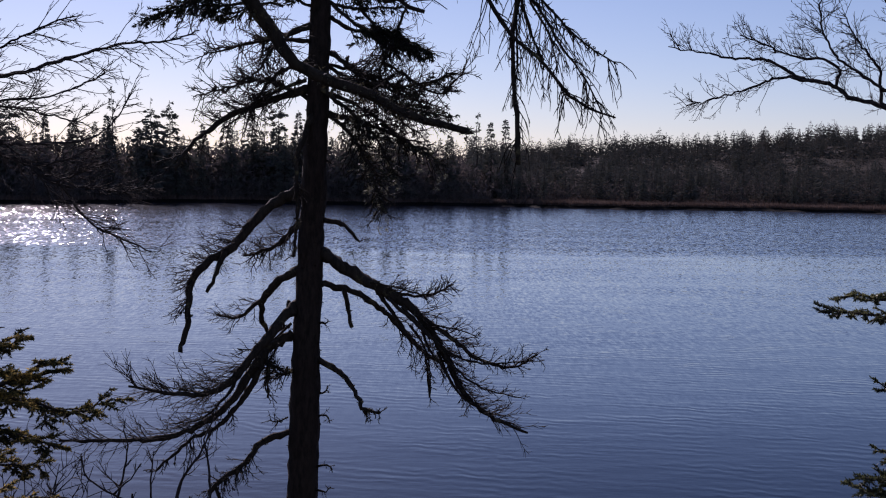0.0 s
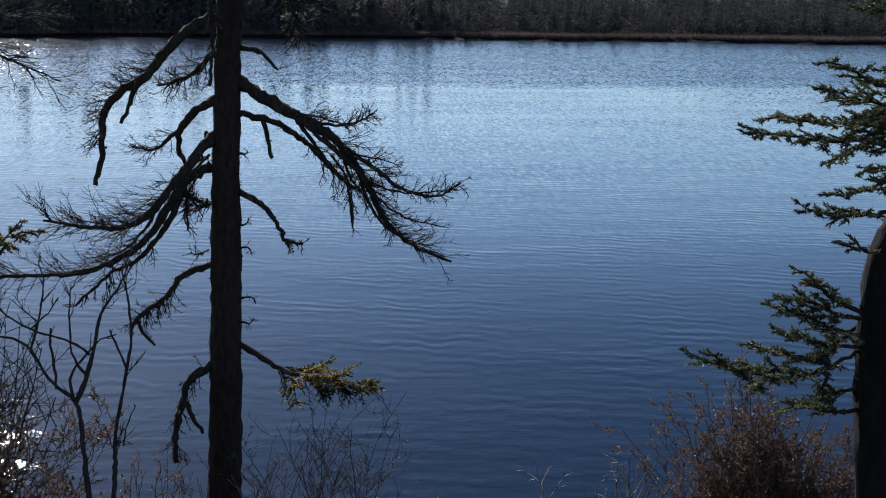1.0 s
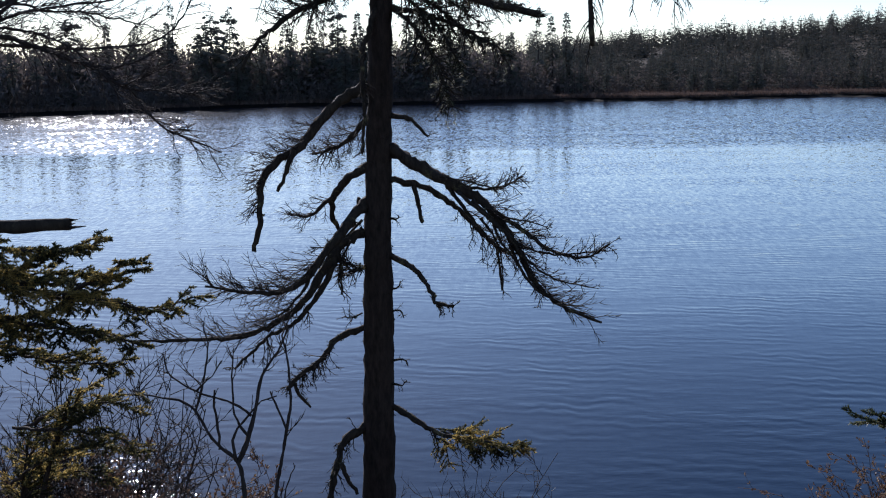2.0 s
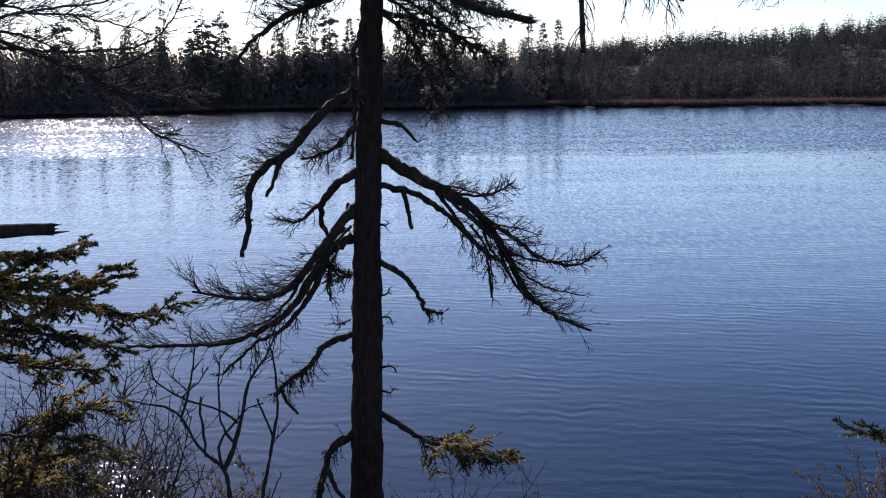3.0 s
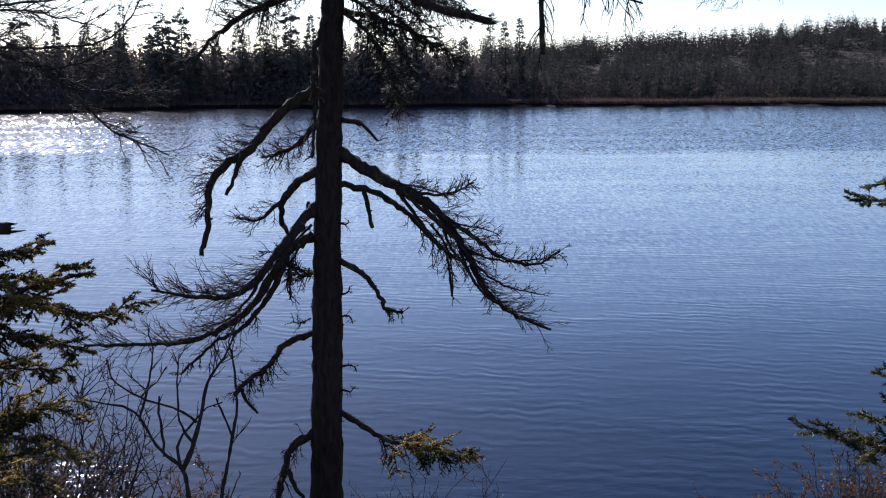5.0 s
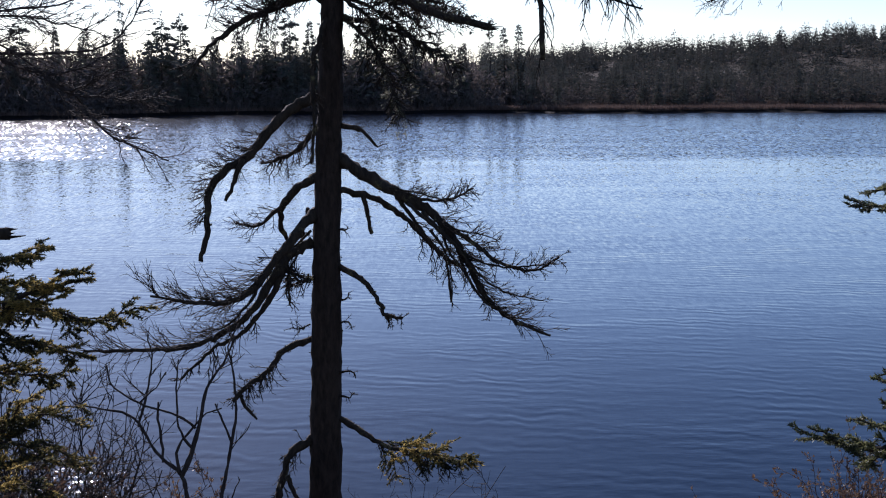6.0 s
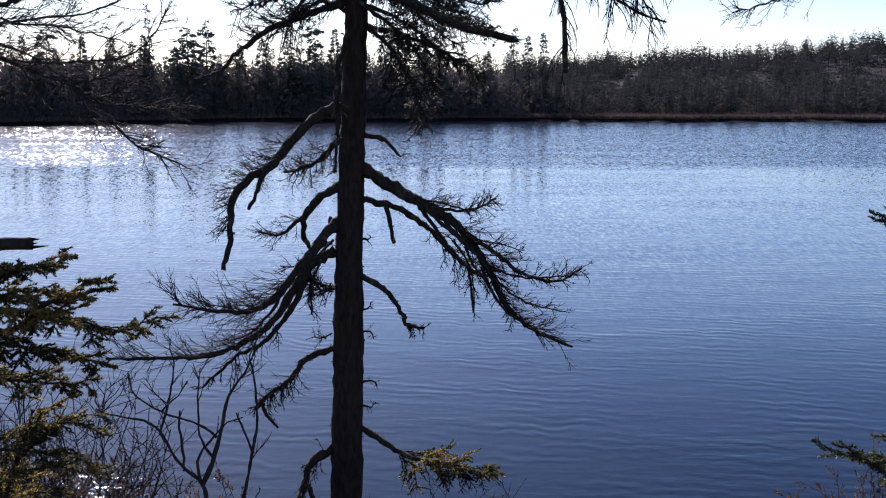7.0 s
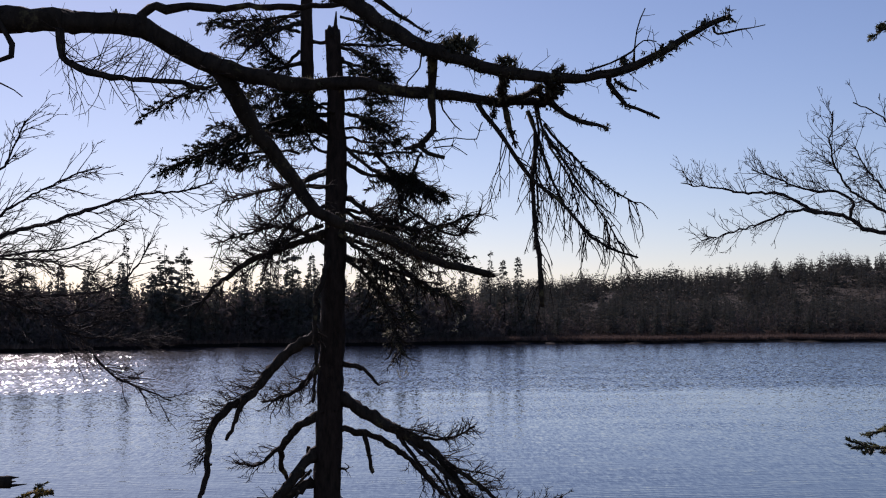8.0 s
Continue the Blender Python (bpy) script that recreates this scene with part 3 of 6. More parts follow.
def far_wood_stuff():
    """The rest of the woods, too many to count, and the bare brush between them."""
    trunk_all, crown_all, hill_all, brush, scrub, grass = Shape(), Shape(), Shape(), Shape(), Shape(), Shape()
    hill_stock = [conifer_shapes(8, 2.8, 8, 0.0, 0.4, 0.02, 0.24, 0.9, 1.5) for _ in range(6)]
    stock = [conifer_shapes(8, 1.8, 9, 0.04, 0.45, 0.05, 0.25, 1.0, 1.45) for _ in range(6)]

    def add(dst, src, x, y, z, k, turn):
        c, s, base = math.cos(turn), math.sin(turn), len(dst.v)
        dst.v += [Vector((x + k * (p.x * c - p.y * s), y + k * (p.x * s + p.y * c), z + k * p.z)) for p in src.v]
        dst.f += [tuple(i + base for i in face) for face in src.f]

    for _ in range(2500):
        az = random.choice((rnd(-26, 7), rnd(-26, 7), rnd(2, 27), rnd(2, 27), rnd(2, 27), rnd(2, 27), rnd(2, 27), rnd(2, 27), rnd(-60, 60)))
        edge = rnd(0.5, 5.0)
        back = random.choice((rnd(6, 40), rnd(6, 40), rnd(60, 200))) if az < edge else random.choice((rnd(14, 60), rnd(22, 215), rnd(60, 225)))
        if -1 < az < 7 and random.random() < 0.6:
            back = rnd(110, 190)
        x, y, z = far_place(az, back)
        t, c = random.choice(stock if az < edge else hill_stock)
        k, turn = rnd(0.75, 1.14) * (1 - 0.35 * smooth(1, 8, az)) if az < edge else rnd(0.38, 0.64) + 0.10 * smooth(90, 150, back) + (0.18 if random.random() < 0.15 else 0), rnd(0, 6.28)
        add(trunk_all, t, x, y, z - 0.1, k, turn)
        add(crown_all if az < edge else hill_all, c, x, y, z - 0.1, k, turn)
    # bare alders and birches: sheaves of thin upright twigs
    for _ in range(700):
        az = random.choice((rnd(-26, 6), rnd(-26, 6), rnd(-26, 6), rnd(4, 26), rnd(-60, 60)))
        back = rnd(1.5, 24) if az < rnd(2, 7) else rnd(10, 22)
        x, y, z = far_place(az, back)
        low = 1.0 if back < 6 else smooth(0, 6, az)
        h = rnd(2.5, 6) * (1 - low) + rnd(1.0, 2.4) * low
        base = Vector((x, y, z - 0.1))
        for _ in range(6):
            line = grow(base, Vector((rnd(-0.4, 0.4), rnd(-0.4, 0.4), 1)), h * rnd(0.6, 1), 0.14, Vector((0, 0, 0.1)), 3)
            brush.tube(line, 0.030, 0.010, 3, cap=False)
            for _ in range(4):
                p, w = at_path(line, rnd(0.3, 1))
                brush.leaf(p, (w + rand_dir() * 0.7).normalized(), h * rnd(0.12, 0.25), 0.05)
    # rounded bare crowns that close the gaps between the conifers
    for _ in range(3200):
        az = random.choice((rnd(-26, 6), rnd(-26, 6), rnd(3, 27)))
        back = rnd(4, 40) if az < rnd(0, 6) else rnd(14, 60)
        x, y, z = far_place(az, back)
        low = smooth(-1, 6, az + rnd(-1.5, 1.5))
        h = rnd(4.4, 7.9) * (1 - low) + rnd(1.6, 3.2) * low
        if az < 3 and random.random() < 0.3:
            x, y, z = far_place(az, rnd(2.0, 7))
            h = rnd(1.4, 3.4)
        wide = h * rnd(0.2, 0.36)
        base = Vector((x, y, z - 0.1))
        scrub.tube([base, base + Vector((rnd(-0.2, 0.2), rnd(-0.2, 0.2), h * 0.6)), base + Vector((rnd(-0.4, 0.4), rnd(-0.4, 0.4), h))], 0.03, 0.01, 3, cap=False)
        for _ in range(22):
            q = rand_dir()
            up = 0.55 + 0.45 * q.z
            scrub.leaf(base + Vector((q.x * wide, q.y * wide, h * up)), (rand_dir() + Vector((0, 0, 0.5))).normalized(), h * rnd(0.10, 0.22), h * rnd(0.035, 0.08))
    for _ in range(20000):
        az = rnd(-26, 26) if random.random() < 0.25 else rnd(2, 26)
        back = rnd(0.7, 4) if az < 3 else 0.7 + 20 * random.random() ** 1.6
        x, y, z = far_place(az, back)
        for _ in range(3):
            grass.blade(Vector((x + rnd(-0.3, 0.3), y, z - 0.05)), Vector((rnd(-0.5, 0.5), rnd(-0.5, 0.5), 1)).normalized(), rnd(0.35, 0.8), 0.14)
    root = thing("far_woods", (0, 230, 1), "dense dark conifer woods filling the far shore and hill", "forest", kind="stuff")
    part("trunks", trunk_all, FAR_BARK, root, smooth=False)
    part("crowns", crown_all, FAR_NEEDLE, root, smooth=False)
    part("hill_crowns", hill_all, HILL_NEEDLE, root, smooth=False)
    root = thing("brush", (0, 195, 0.3), "brown leafless alder and birch brush along the far shore", "brush", kind="stuff")
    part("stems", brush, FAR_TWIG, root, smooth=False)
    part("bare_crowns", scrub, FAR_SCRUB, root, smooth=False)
    root = thing("shore_grass", (0, 192, 0.2), "dry brown grass along the far waterline", "grass", kind="stuff")
    part("blades", grass, GRASS, root, smooth=False)


far_wood_stuff()


# ---- the near trees ----
class Tree:
    """A near tree: a base, a trunk and boughs, each bough with its twigs, needles or lichen."""

    def __init__(self, name, base, label, category, group=""):
        self.root = thing(name, base, label, category, group)
        self.base = Vector(base)

    def trunk(self, points, radii, mat, sides=18, rough=0.05, name="trunk", label=""):
        s = Shape()
        line = spline(points, 0.05, 0.004)
        steps = len(radii) - 1

        def radius(t):
            k = min(int(t * steps), steps - 1)
            return radii[k] + (radii[k + 1] - radii[k]) * (t * steps - k)

        s.tube(line, 0, 0, sides, rough, radius)
        part(name, s, mat, self.root, label)
        return line

    def bough(self, points, r0, r1, mat, name="branch", wobble=0.008, sides=8, rough=0.32, label=""):
        s = Shape()
        line = spline(points, 0.025, wobble)
        s.tube(line, r0, r1, sides, rough)
        return part(name, s, mat, self.root, label), line


def with_twigs(ob, mat, calls, name="twig_fan"):
    s = Shape()
    for path, options in calls:
        twigs(s, path, **options)
    tagged(part(name, s, mat, ob), kind="stuff")


def with_tufts(ob, path, r, count, size, mat=None, lo=0.0, hi=1.0):
    s = Shape()
    tufts(s, path, r, count, size, lo, hi)
    tagged(part("lichen", s, mat or LICHEN, ob, smooth=False), kind="stuff")
    stubs = Shape()
    twigs(stubs, path, count // 3, 3.5 * size, lo, hi, 0.95, (0, 0, 0), 0.35, 0.0019, 1, 2)
    tagged(part("twig_fan", stubs, TWIG, ob), kind="stuff")


def with_needles(ob, path, mat=None, **options):
    b, n = Shape(), Shape()
    spray(b, n, path, **options)
    tagged(part("twig_fan", b, TWIG, ob), kind="stuff")
    tagged(part("foliage", n, mat or NEEDLE, ob, smooth=False), kind="stuff")


def old_spruce():
    """The half-dead spruce on the bank: broken top, bare drooping boughs, some green high up."""
    t = Tree("spruce_tree", (-0.62, 6.6, ground_height(-0.62, 6.6) - 0.1), "old half-dead spruce with bare drooping boughs on the bank", "spruce tree")
    line = t.trunk([(-0.63, 6.6, 0.7), (-0.61, 6.6, 1.6), (-0.59, 6.6, 2.36), (-0.572, 6.6, 3.2), (-0.562, 6.6, 3.8), (-0.54, 6.6, 4.4), (-0.52, 6.6, 5.0), (-0.512, 6.6, 5.6), (-0.53, 6.6, 6.12)],
            [0.145, 0.1, 0.088, 0.082, 0.077, 0.067, 0.061, 0.051, 0.038], BARK, 20, 0.09)
    flakes = Shape()
    for lo, hi, r, n in ((0.1, 0.35, 0.118, 90), (0.35, 0.6, 0.108, 110), (0.6, 0.8, 0.092, 80), (0.8, 0.98, 0.078, 60)):
        tufts(flakes, line, r, n, 0.013, lo, hi)
    tagged(part("bark_flakes", flakes, BARK, t.root, smooth=False), kind="stuff")
    s = Shape()
    for k in range(7):
        a = 6.28 * k / 7
        p = Vector((-0.53 + 0.02 * math.cos(a), 6.6 + 0.02 * math.sin(a), 6.07))
        s.tube([p, p + Vector((0, 0, 0.05)), p + Vector((rnd(-0.008, 0.008), rnd(-0.01, 0.01), 0.15 if k == 1 else rnd(0.06, 0.10)))], 0.022, 0.003, 5, 0.3)
    part("broken_top", s, BARK, t.root, "splintered broken tip")
    t.trunk([(-0.53, 6.63, 5.60), (-0.61, 6.67, 5.63), (-0.660, 6.7, 5.70), (-0.672, 6.71, 5.86), (-0.675, 6.71, 6.3), (-0.68, 6.75, 7.1), (-0.69, 6.75, 8.2)], [0.034, 0.033, 0.031, 0.03, 0.028, 0.018, 0.004], BARK, 10, 0.08, "leader")
    bare = dict(level=1, kids=6, bend=0.25, r=0.0034, spread=0.74)

    # left side, from the top down
    b, p = t.bough([(-0.56, 6.6, 5.06), (-0.73, 6.54, 5.0), (-0.92, 6.48, 4.92), (-1.05, 6.42, 4.83), (-1.15, 6.36, 4.72), (-1.19, 6.3, 4.63)], 0.0234, 0.00675, BARK_MOSSY)
    with_twigs(b, TWIG, [(p, dict(bare, count=55, length=0.24, lo=0.05, hi=0.9, bias=(-0.3, 0, 0.2)))])
    with_tufts(b, p, 0.014, 40, 0.014)
    b, p = t.bough([(-0.6, 6.6, 4.54), (-0.73, 6.56, 4.47), (-0.84, 6.51, 4.36), (-0.95, 6.47, 4.23), (-1.07, 6.43, 4.15), (-1.13, 6.39, 4.04), (-1.13, 6.34, 3.88), (-1.16, 6.3, 3.73)], 0.0299, 0.0108, BARK_MOSSY)
    with_twigs(b, TWIG, [(p, dict(bare, count=70, length=0.22, lo=0.3, hi=0.8, bias=(-0.9, 0, 0.2), r=0.0028))])
    with_tufts(b, p, 0.017, 90, 0.013)
    b, p = t.bough([(-0.96, 6.42, 4.23), (-1.01, 6.4, 4.1), (-1.05, 6.4, 4.02)], 0.0156, 0.0081, BARK_MOSSY)
    with_tufts(b, p, 0.009, 16, 0.012)
    b, p = t.bough([(-0.6, 6.6, 4.38), (-0.71, 6.67, 4.26), (-0.82, 6.73, 4.21), (-0.92, 6.8, 4.18)], 0.0182, 0.0054, BARK_MOSSY)
    with_twigs(b, TWIG, [(p, dict(bare, count=40, length=0.2, lo=0.1, hi=1.0, bias=(-0.2, 0, 0)))])
    b, p = t.bough([(-0.535, 6.58, 4.95), (-0.575, 6.5, 4.82), (-0.61, 6.44, 4.66), (-0.6, 6.42, 4.43), (-0.62, 6.44, 4.2)], 0.0156, 0.00675, BARK_MOSSY)
    with_twigs(b, TWIG, [(p, dict(bare, count=16, length=0.12, lo=0.3, pull=(0, 0, -0.5)))])
    with_tufts(b, p, 0.011, 24, 0.014)
    b, p = t.bough([(-0.61, 6.6, 4.12), (-0.73, 6.68, 4.05), (-0.81, 6.75, 3.95), (-0.82, 6.82, 3.85), (-0.8, 6.9, 3.76)], 0.026, 0.0108, BARK_MOSSY)
    with_tufts(b, p, 0.016, 40, 0.013)
    b, p = t.bough([(-0.8, 6.74, 3.97), (-0.95, 6.82, 3.85), (-1.08, 6.9, 3.85)], 0.013, 0.00405, BARK_MOSSY)
    with_twigs(b, TWIG, [(p, dict(bare, count=28, length=0.15, bias=(-0.5, 0, 0.2), r=0.0026))])
    b, p = t.bough([(-0.61, 6.6, 3.95), (-0.69, 6.52, 3.86), (-0.78, 6.43, 3.75), (-0.89, 6.35, 3.61), (-0.99, 6.27, 3.54), (-1.14, 6.18, 3.54), (-1.37, 6.1, 3.59)], 0.0286, 0.0054, BARK_MOSSY)
    with_twigs(b, TWIG, [(p, dict(bare, count=80, length=0.36, lo=0.36, hi=0.97, bias=(-0.8, 0, 0.22), kids=5, r=0.0025, spread=0.55, bend=0.27))])
    with_tufts(b, p, 0.016, 60, 0.013, hi=0.6)
    b, p = t.bough([(-0.63, 6.6, 3.79), (-0.76, 6.53, 3.72), (-0.83, 6.47, 3.62), (-0.94, 6.4, 3.45), (-1.09, 6.33, 3.35), (-1.27, 6.27, 3.3), (-1.73, 6.2, 3.3)], 0.026, 0.0054, BARK_MOSSY)
    with_twigs(b, TWIG, [(p, dict(bare, count=70, length=0.34, lo=0.33, hi=1.0, bias=(-0.7, 0, 0.35), kids=5, r=0.0025, spread=0.55, bend=0.27))])
    with_tufts(b, p, 0.015, 60, 0.013, hi=0.6)
    b, p = t.bough([(-0.76, 6.5, 3.71), (-0.84, 6.45, 3.52), (-0.98, 6.4, 3.35), (-1.12, 6.35, 3.28), (-1.28, 6.3, 3.13)], 0.0182, 0.0054, BARK_MOSSY)
    with_twigs(b, TWIG, [(p, dict(bare, count=24, length=0.2, lo=0.4, bias=(-0.4, 0, -0.1)))])
    b, p = t.bough([(-0.6, 6.58, 3.62), (-0.7, 6.5, 3.6), (-0.76, 6.48, 3.68)], 0.0104, 0.00405, BARK_MOSSY)
    with_twigs(b, TWIG, [(p, dict(bare, count=40, length=0.2, lo=0.1, bias=(-0.5, 0, 0)))])
    with_tufts(b, p, 0.01, 14, 0.02)
    b, p = t.bough([(-0.64, 6.6, 3.28), (-0.77, 6.55, 3.24), (-0.87, 6.5, 3.13), (-0.98, 6.45, 3.05), (-1.03, 6.4, 3.0)], 0.0182, 0.0108, BARK_MOSSY)
    with_twigs(b, TWIG, [(p, dict(bare, count=44, length=0.17, lo=0.4, bias=(0.3, 0, -0.3), kids=6))])
    with_tufts(b, p, 0.013, 80, 0.017)
    b, p = t.bough([(-1.0, 6.43, 3.04), (-0.98, 6.45, 2.96), (-0.92, 6.45, 2.89)], 0.0117, 0.0054, BARK_MOSSY)
    with_tufts(b, p, 0.008, 20, 0.013)
    b, p = t.bough([(-0.63, 6.6, 2.75), (-0.75, 6.55, 2.69), (-0.8, 6.5, 2.55), (-0.83, 6.45, 2.4), (-0.82, 6.4, 2.28)], 0.0234, 0.0135, BARK_MOSSY)
    with_tufts(b, p, 0.014, 80, 0.015)
    with_twigs(b, TWIG, [(p, dict(bare, count=26, length=0.18, bias=(0.3, 0, -0.2)))])
    b, p = t.bough([(-0.78, 6.47, 2.58), (-0.74, 6.45, 2.51), (-0.69, 6.45, 2.42)], 0.013, 0.0081, BARK_MOSSY)
    with_tufts(b, p, 0.009, 20, 0.013)

    # lesser strands of the two fans

    def strand(pts, r0, r1, n, ln):
        b, p = t.bough(pts, r0, r1, BARK_MOSSY, "branch", 0.006, 6)
        side = 1 if pts[-1][0] > pts[0][0] else -1
        with_twigs(b, TWIG, [(p, dict(bare, count=n, length=ln, lo=0.25, bias=(0.5 * side, 0, 0.1), kids=4, r=0.0023))])
        with_tufts(b, p, r0 * 0.7, 24, 0.011, hi=0.7)

    strand([(-0.140, 6.400, 4.005), (0.013, 6.338, 3.877), (0.174, 6.275, 3.752), (0.333, 6.212, 3.710), (0.577, 6.150, 3.735)], 0.01, 0.0028, 30, 0.13)
    strand([(-0.069, 6.380, 3.965), (0.094, 6.310, 3.809), (0.204, 6.240, 3.676), (0.331, 6.170, 3.595), (0.515, 6.100, 3.562)], 0.01, 0.0028, 34, 0.13)
    strand([(-0.194, 6.500, 4.027), (-0.070, 6.473, 3.862), (0.013, 6.447, 3.761), (0.117, 6.420, 3.680)], 0.011, 0.005, 14, 0.12)
    strand([(-0.028, 6.400, 3.870), (0.044, 6.367, 3.771), (0.074, 6.333, 3.672), (0.082, 6.300, 3.502)], 0.007, 0.0025, 12, 0.1)
    strand([(0.115, 6.350, 3.742), (0.175, 6.300, 3.615), (0.255, 6.250, 3.521), (0.394, 6.200, 3.458)], 0.009, 0.0025, 22, 0.12)
    strand([(-0.018, 6.380, 3.934), (0.115, 6.337, 3.877), (0.255, 6.293, 3.852), (0.314, 6.250, 3.826)], 0.006, 0.002, 20, 0.12)
    strand([(-0.234, 6.450, 4.083), (-0.089, 6.417, 4.054), (0.054, 6.383, 4.026), (0.186, 6.350, 4.080)], 0.006, 0.002, 26, 0.12)
    strand([(0.033, 6.350, 3.845), (0.074, 6.317, 3.757), (0.134, 6.283, 3.680), (0.194, 6.250, 3.582)], 0.008, 0.003, 14, 0.1)
    strand([(-0.639, 6.550, 3.854), (-0.726, 6.567, 3.767), (-0.814, 6.583, 3.712), (-0.922, 6.600, 3.709)], 0.007, 0.0025, 18, 0.12)
    strand([(-0.698, 6.500, 3.754), (-0.751, 6.483, 3.630), (-0.757, 6.467, 3.527), (-0.697, 6.450, 3.455)], 0.006, 0.0025, 14, 0.12)
    strand([(-0.859, 6.350, 3.629), (-0.936, 6.300, 3.513), (-1.042, 6.250, 3.409), (-1.196, 6.200, 3.388)], 0.009, 0.0025, 30, 0.13)
    strand([(-0.911, 6.350, 3.567), (-1.027, 6.300, 3.534), (-1.160, 6.250, 3.553), (-1.261, 6.200, 3.592)], 0.007, 0.002, 30, 0.13)
    strand([(-0.641, 6.500, 3.372), (-0.702, 6.475, 3.355), (-0.730, 6.450, 3.370)], 0.004, 0.002, 8, 0.1)

    for pts in ([(-0.76, 6.5, 3.72), (-0.75, 6.48, 3.6), (-0.745, 6.45, 3.48)], [(-0.66, 6.66, 3.96), (-0.69, 6.7, 3.86), (-0.7, 6.7, 3.78), (-0.76, 6.7, 3.72)], [(0.05, 6.74, 3.69), (0.07, 6.7, 3.57), (0.08, 6.7, 3.45)]):
        b, p = t.bough(pts, 0.010, 0.005, BARK_MOSSY)
        with_tufts(b, p, 0.008, 20, 0.012)
        with_twigs(b, TWIG, [(p, dict(bare, count=6, length=0.12, bias=(0.1, 0, -0.5)))])

    # right side
    b, p = t.bough([(-0.49, 6.6, 4.39), (-0.37, 6.57, 4.36), (-0.33, 6.53, 4.32), (-0.29, 6.5, 4.28)], 0.0169, 0.0054, BARK_MOSSY)
    with_twigs(b, TWIG, [(p, dict(bare, count=2, length=0.1, bias=(0.3, 0, 0.8)))])
    b, p = t.bough([(-0.5, 6.6, 4.22), (-0.33, 6.55, 4.12), (-0.18, 6.5, 4.04), (-0.03, 6.45, 3.96), (0.08, 6.4, 3.84), (0.16, 6.35, 3.71), (0.25, 6.3, 3.54), (0.38, 6.25, 3.44), (0.56, 6.2, 3.37)], 0.0351, 0.0054, BARK_MOSSY)
    with_twigs(b, TWIG, [(p, dict(bare, count=84, length=0.28, lo=0.40, hi=0.97, bias=(0.75, 0, 0.2), kids=5, r=0.0025, spread=0.58, bend=0.27)),
                         (p, dict(bare, count=13, length=0.16, lo=0.45, hi=0.8, bias=(-0.2, 0, -0.8)))])
    with_tufts(b, p, 0.021, 90, 0.014, hi=0.6)
    b, p = t.bough([(0.02, 6.42, 3.92), (0.18, 6.32, 3.82), (0.32, 6.25, 3.72), (0.48, 6.18, 3.7), (0.59, 6.1, 3.77)], 0.013, 0.00405, BARK_MOSSY)
    with_twigs(b, TWIG, [(p, dict(bare, count=44, length=0.16, lo=0.2, bias=(0.6, 0, 0.1), kids=6, r=0.0028))])
    b, p = t.bough([(-0.2, 6.5, 4.06), (-0.07, 6.47, 4.02), (0.07, 6.43, 4.02), (0.19, 6.4, 4.08)], 0.0117, 0.00405, BARK_MOSSY)
    with_twigs(b, TWIG, [(p, dict(bare, count=40, length=0.14, lo=0.1, bias=(0.7, 0, 0.3), kids=6, r=0.0028))])
    b, p = t.bough([(-0.5, 6.6, 4.06), (-0.3, 6.64, 4.0), (-0.16, 6.68, 3.9), (-0.04, 6.72, 3.77), (0.05, 6.76, 3.68), (0.13, 6.8, 3.63)], 0.0195, 0.0081, BARK_MOSSY)
    with_twigs(b, TWIG, [(p, dict(bare, count=29, length=0.26, lo=0.5, bias=(0.1, 0, -0.6), kids=5))])
    with_tufts(b, p, 0.012, 50, 0.013)
    b, p = t.bough([(-0.37, 6.61, 4.04), (-0.36, 6.6, 3.97), (-0.33, 6.6, 3.83)], 0.013, 0.0108, BARK_MOSSY)
    with_tufts(b, p, 0.009, 14, 0.012)
    b, p = t.bough([(-0.52, 6.6, 3.67), (-0.39, 6.52, 3.61), (-0.3, 6.45, 3.52), (-0.26, 6.38, 3.45), (-0.17, 6.3, 3.44)], 0.0169, 0.0081, BARK_MOSSY)
    with_twigs(b, TWIG, [(p, dict(bare, count=10, length=0.11, lo=0.75, bias=(0.3, 0, -0.5)))])
    with_tufts(b, p, 0.010, 50, 0.012)
    b, p = t.bough([(-0.52, 6.6, 2.87), (-0.37, 6.52, 2.79), (-0.25, 6.45, 2.74), (-0.07, 6.38, 2.73), (0.17, 6.3, 2.70)], 0.0169, 0.00405, BARK_MOSSY)
    with_tufts(b, p, 0.01, 24, 0.012, hi=0.4)
    with_twigs(b, TWIG, [(p, dict(bare, count=22, length=0.24, lo=0.3, hi=0.95, bias=(0.3, 0, -0.9), pull=(0, 0, -0.3)))])
    with_needles(b, p, NEEDLE, reach=0.25, count=36, lo=0.34, step=0.0020, length=0.014, width=0.0070, sub=9, flat=0.75)
    for z, d in ((3.86, 0.05), (3.1, 0.09), (2.98, 0.08), (3.36, 0.07), (3.5, 0.05), (4.7, 0.06)):
        x = -0.56 + 0.07
        b, p = t.bough([(x - 0.02, 6.58, z), (x + d * 0.5, 6.57, z + rnd(-0.015, 0.02)), (x + d * 0.8, 6.56, z + rnd(-0.03, 0.04))], 0.007, 0.003, BARK_MOSSY, "stub", 0.008, 6, 0.3)
        with_twigs(b, TWIG, [(p, dict(count=6, length=0.07, level=1, kids=2, r=0.0022, bend=0.35))])

    # upper boughs that still carry needles
    green = dict(step=0.0022, length=0.0185, width=0.0078, sub=4, flat=0.9, droop=-0.2, clumped=True)

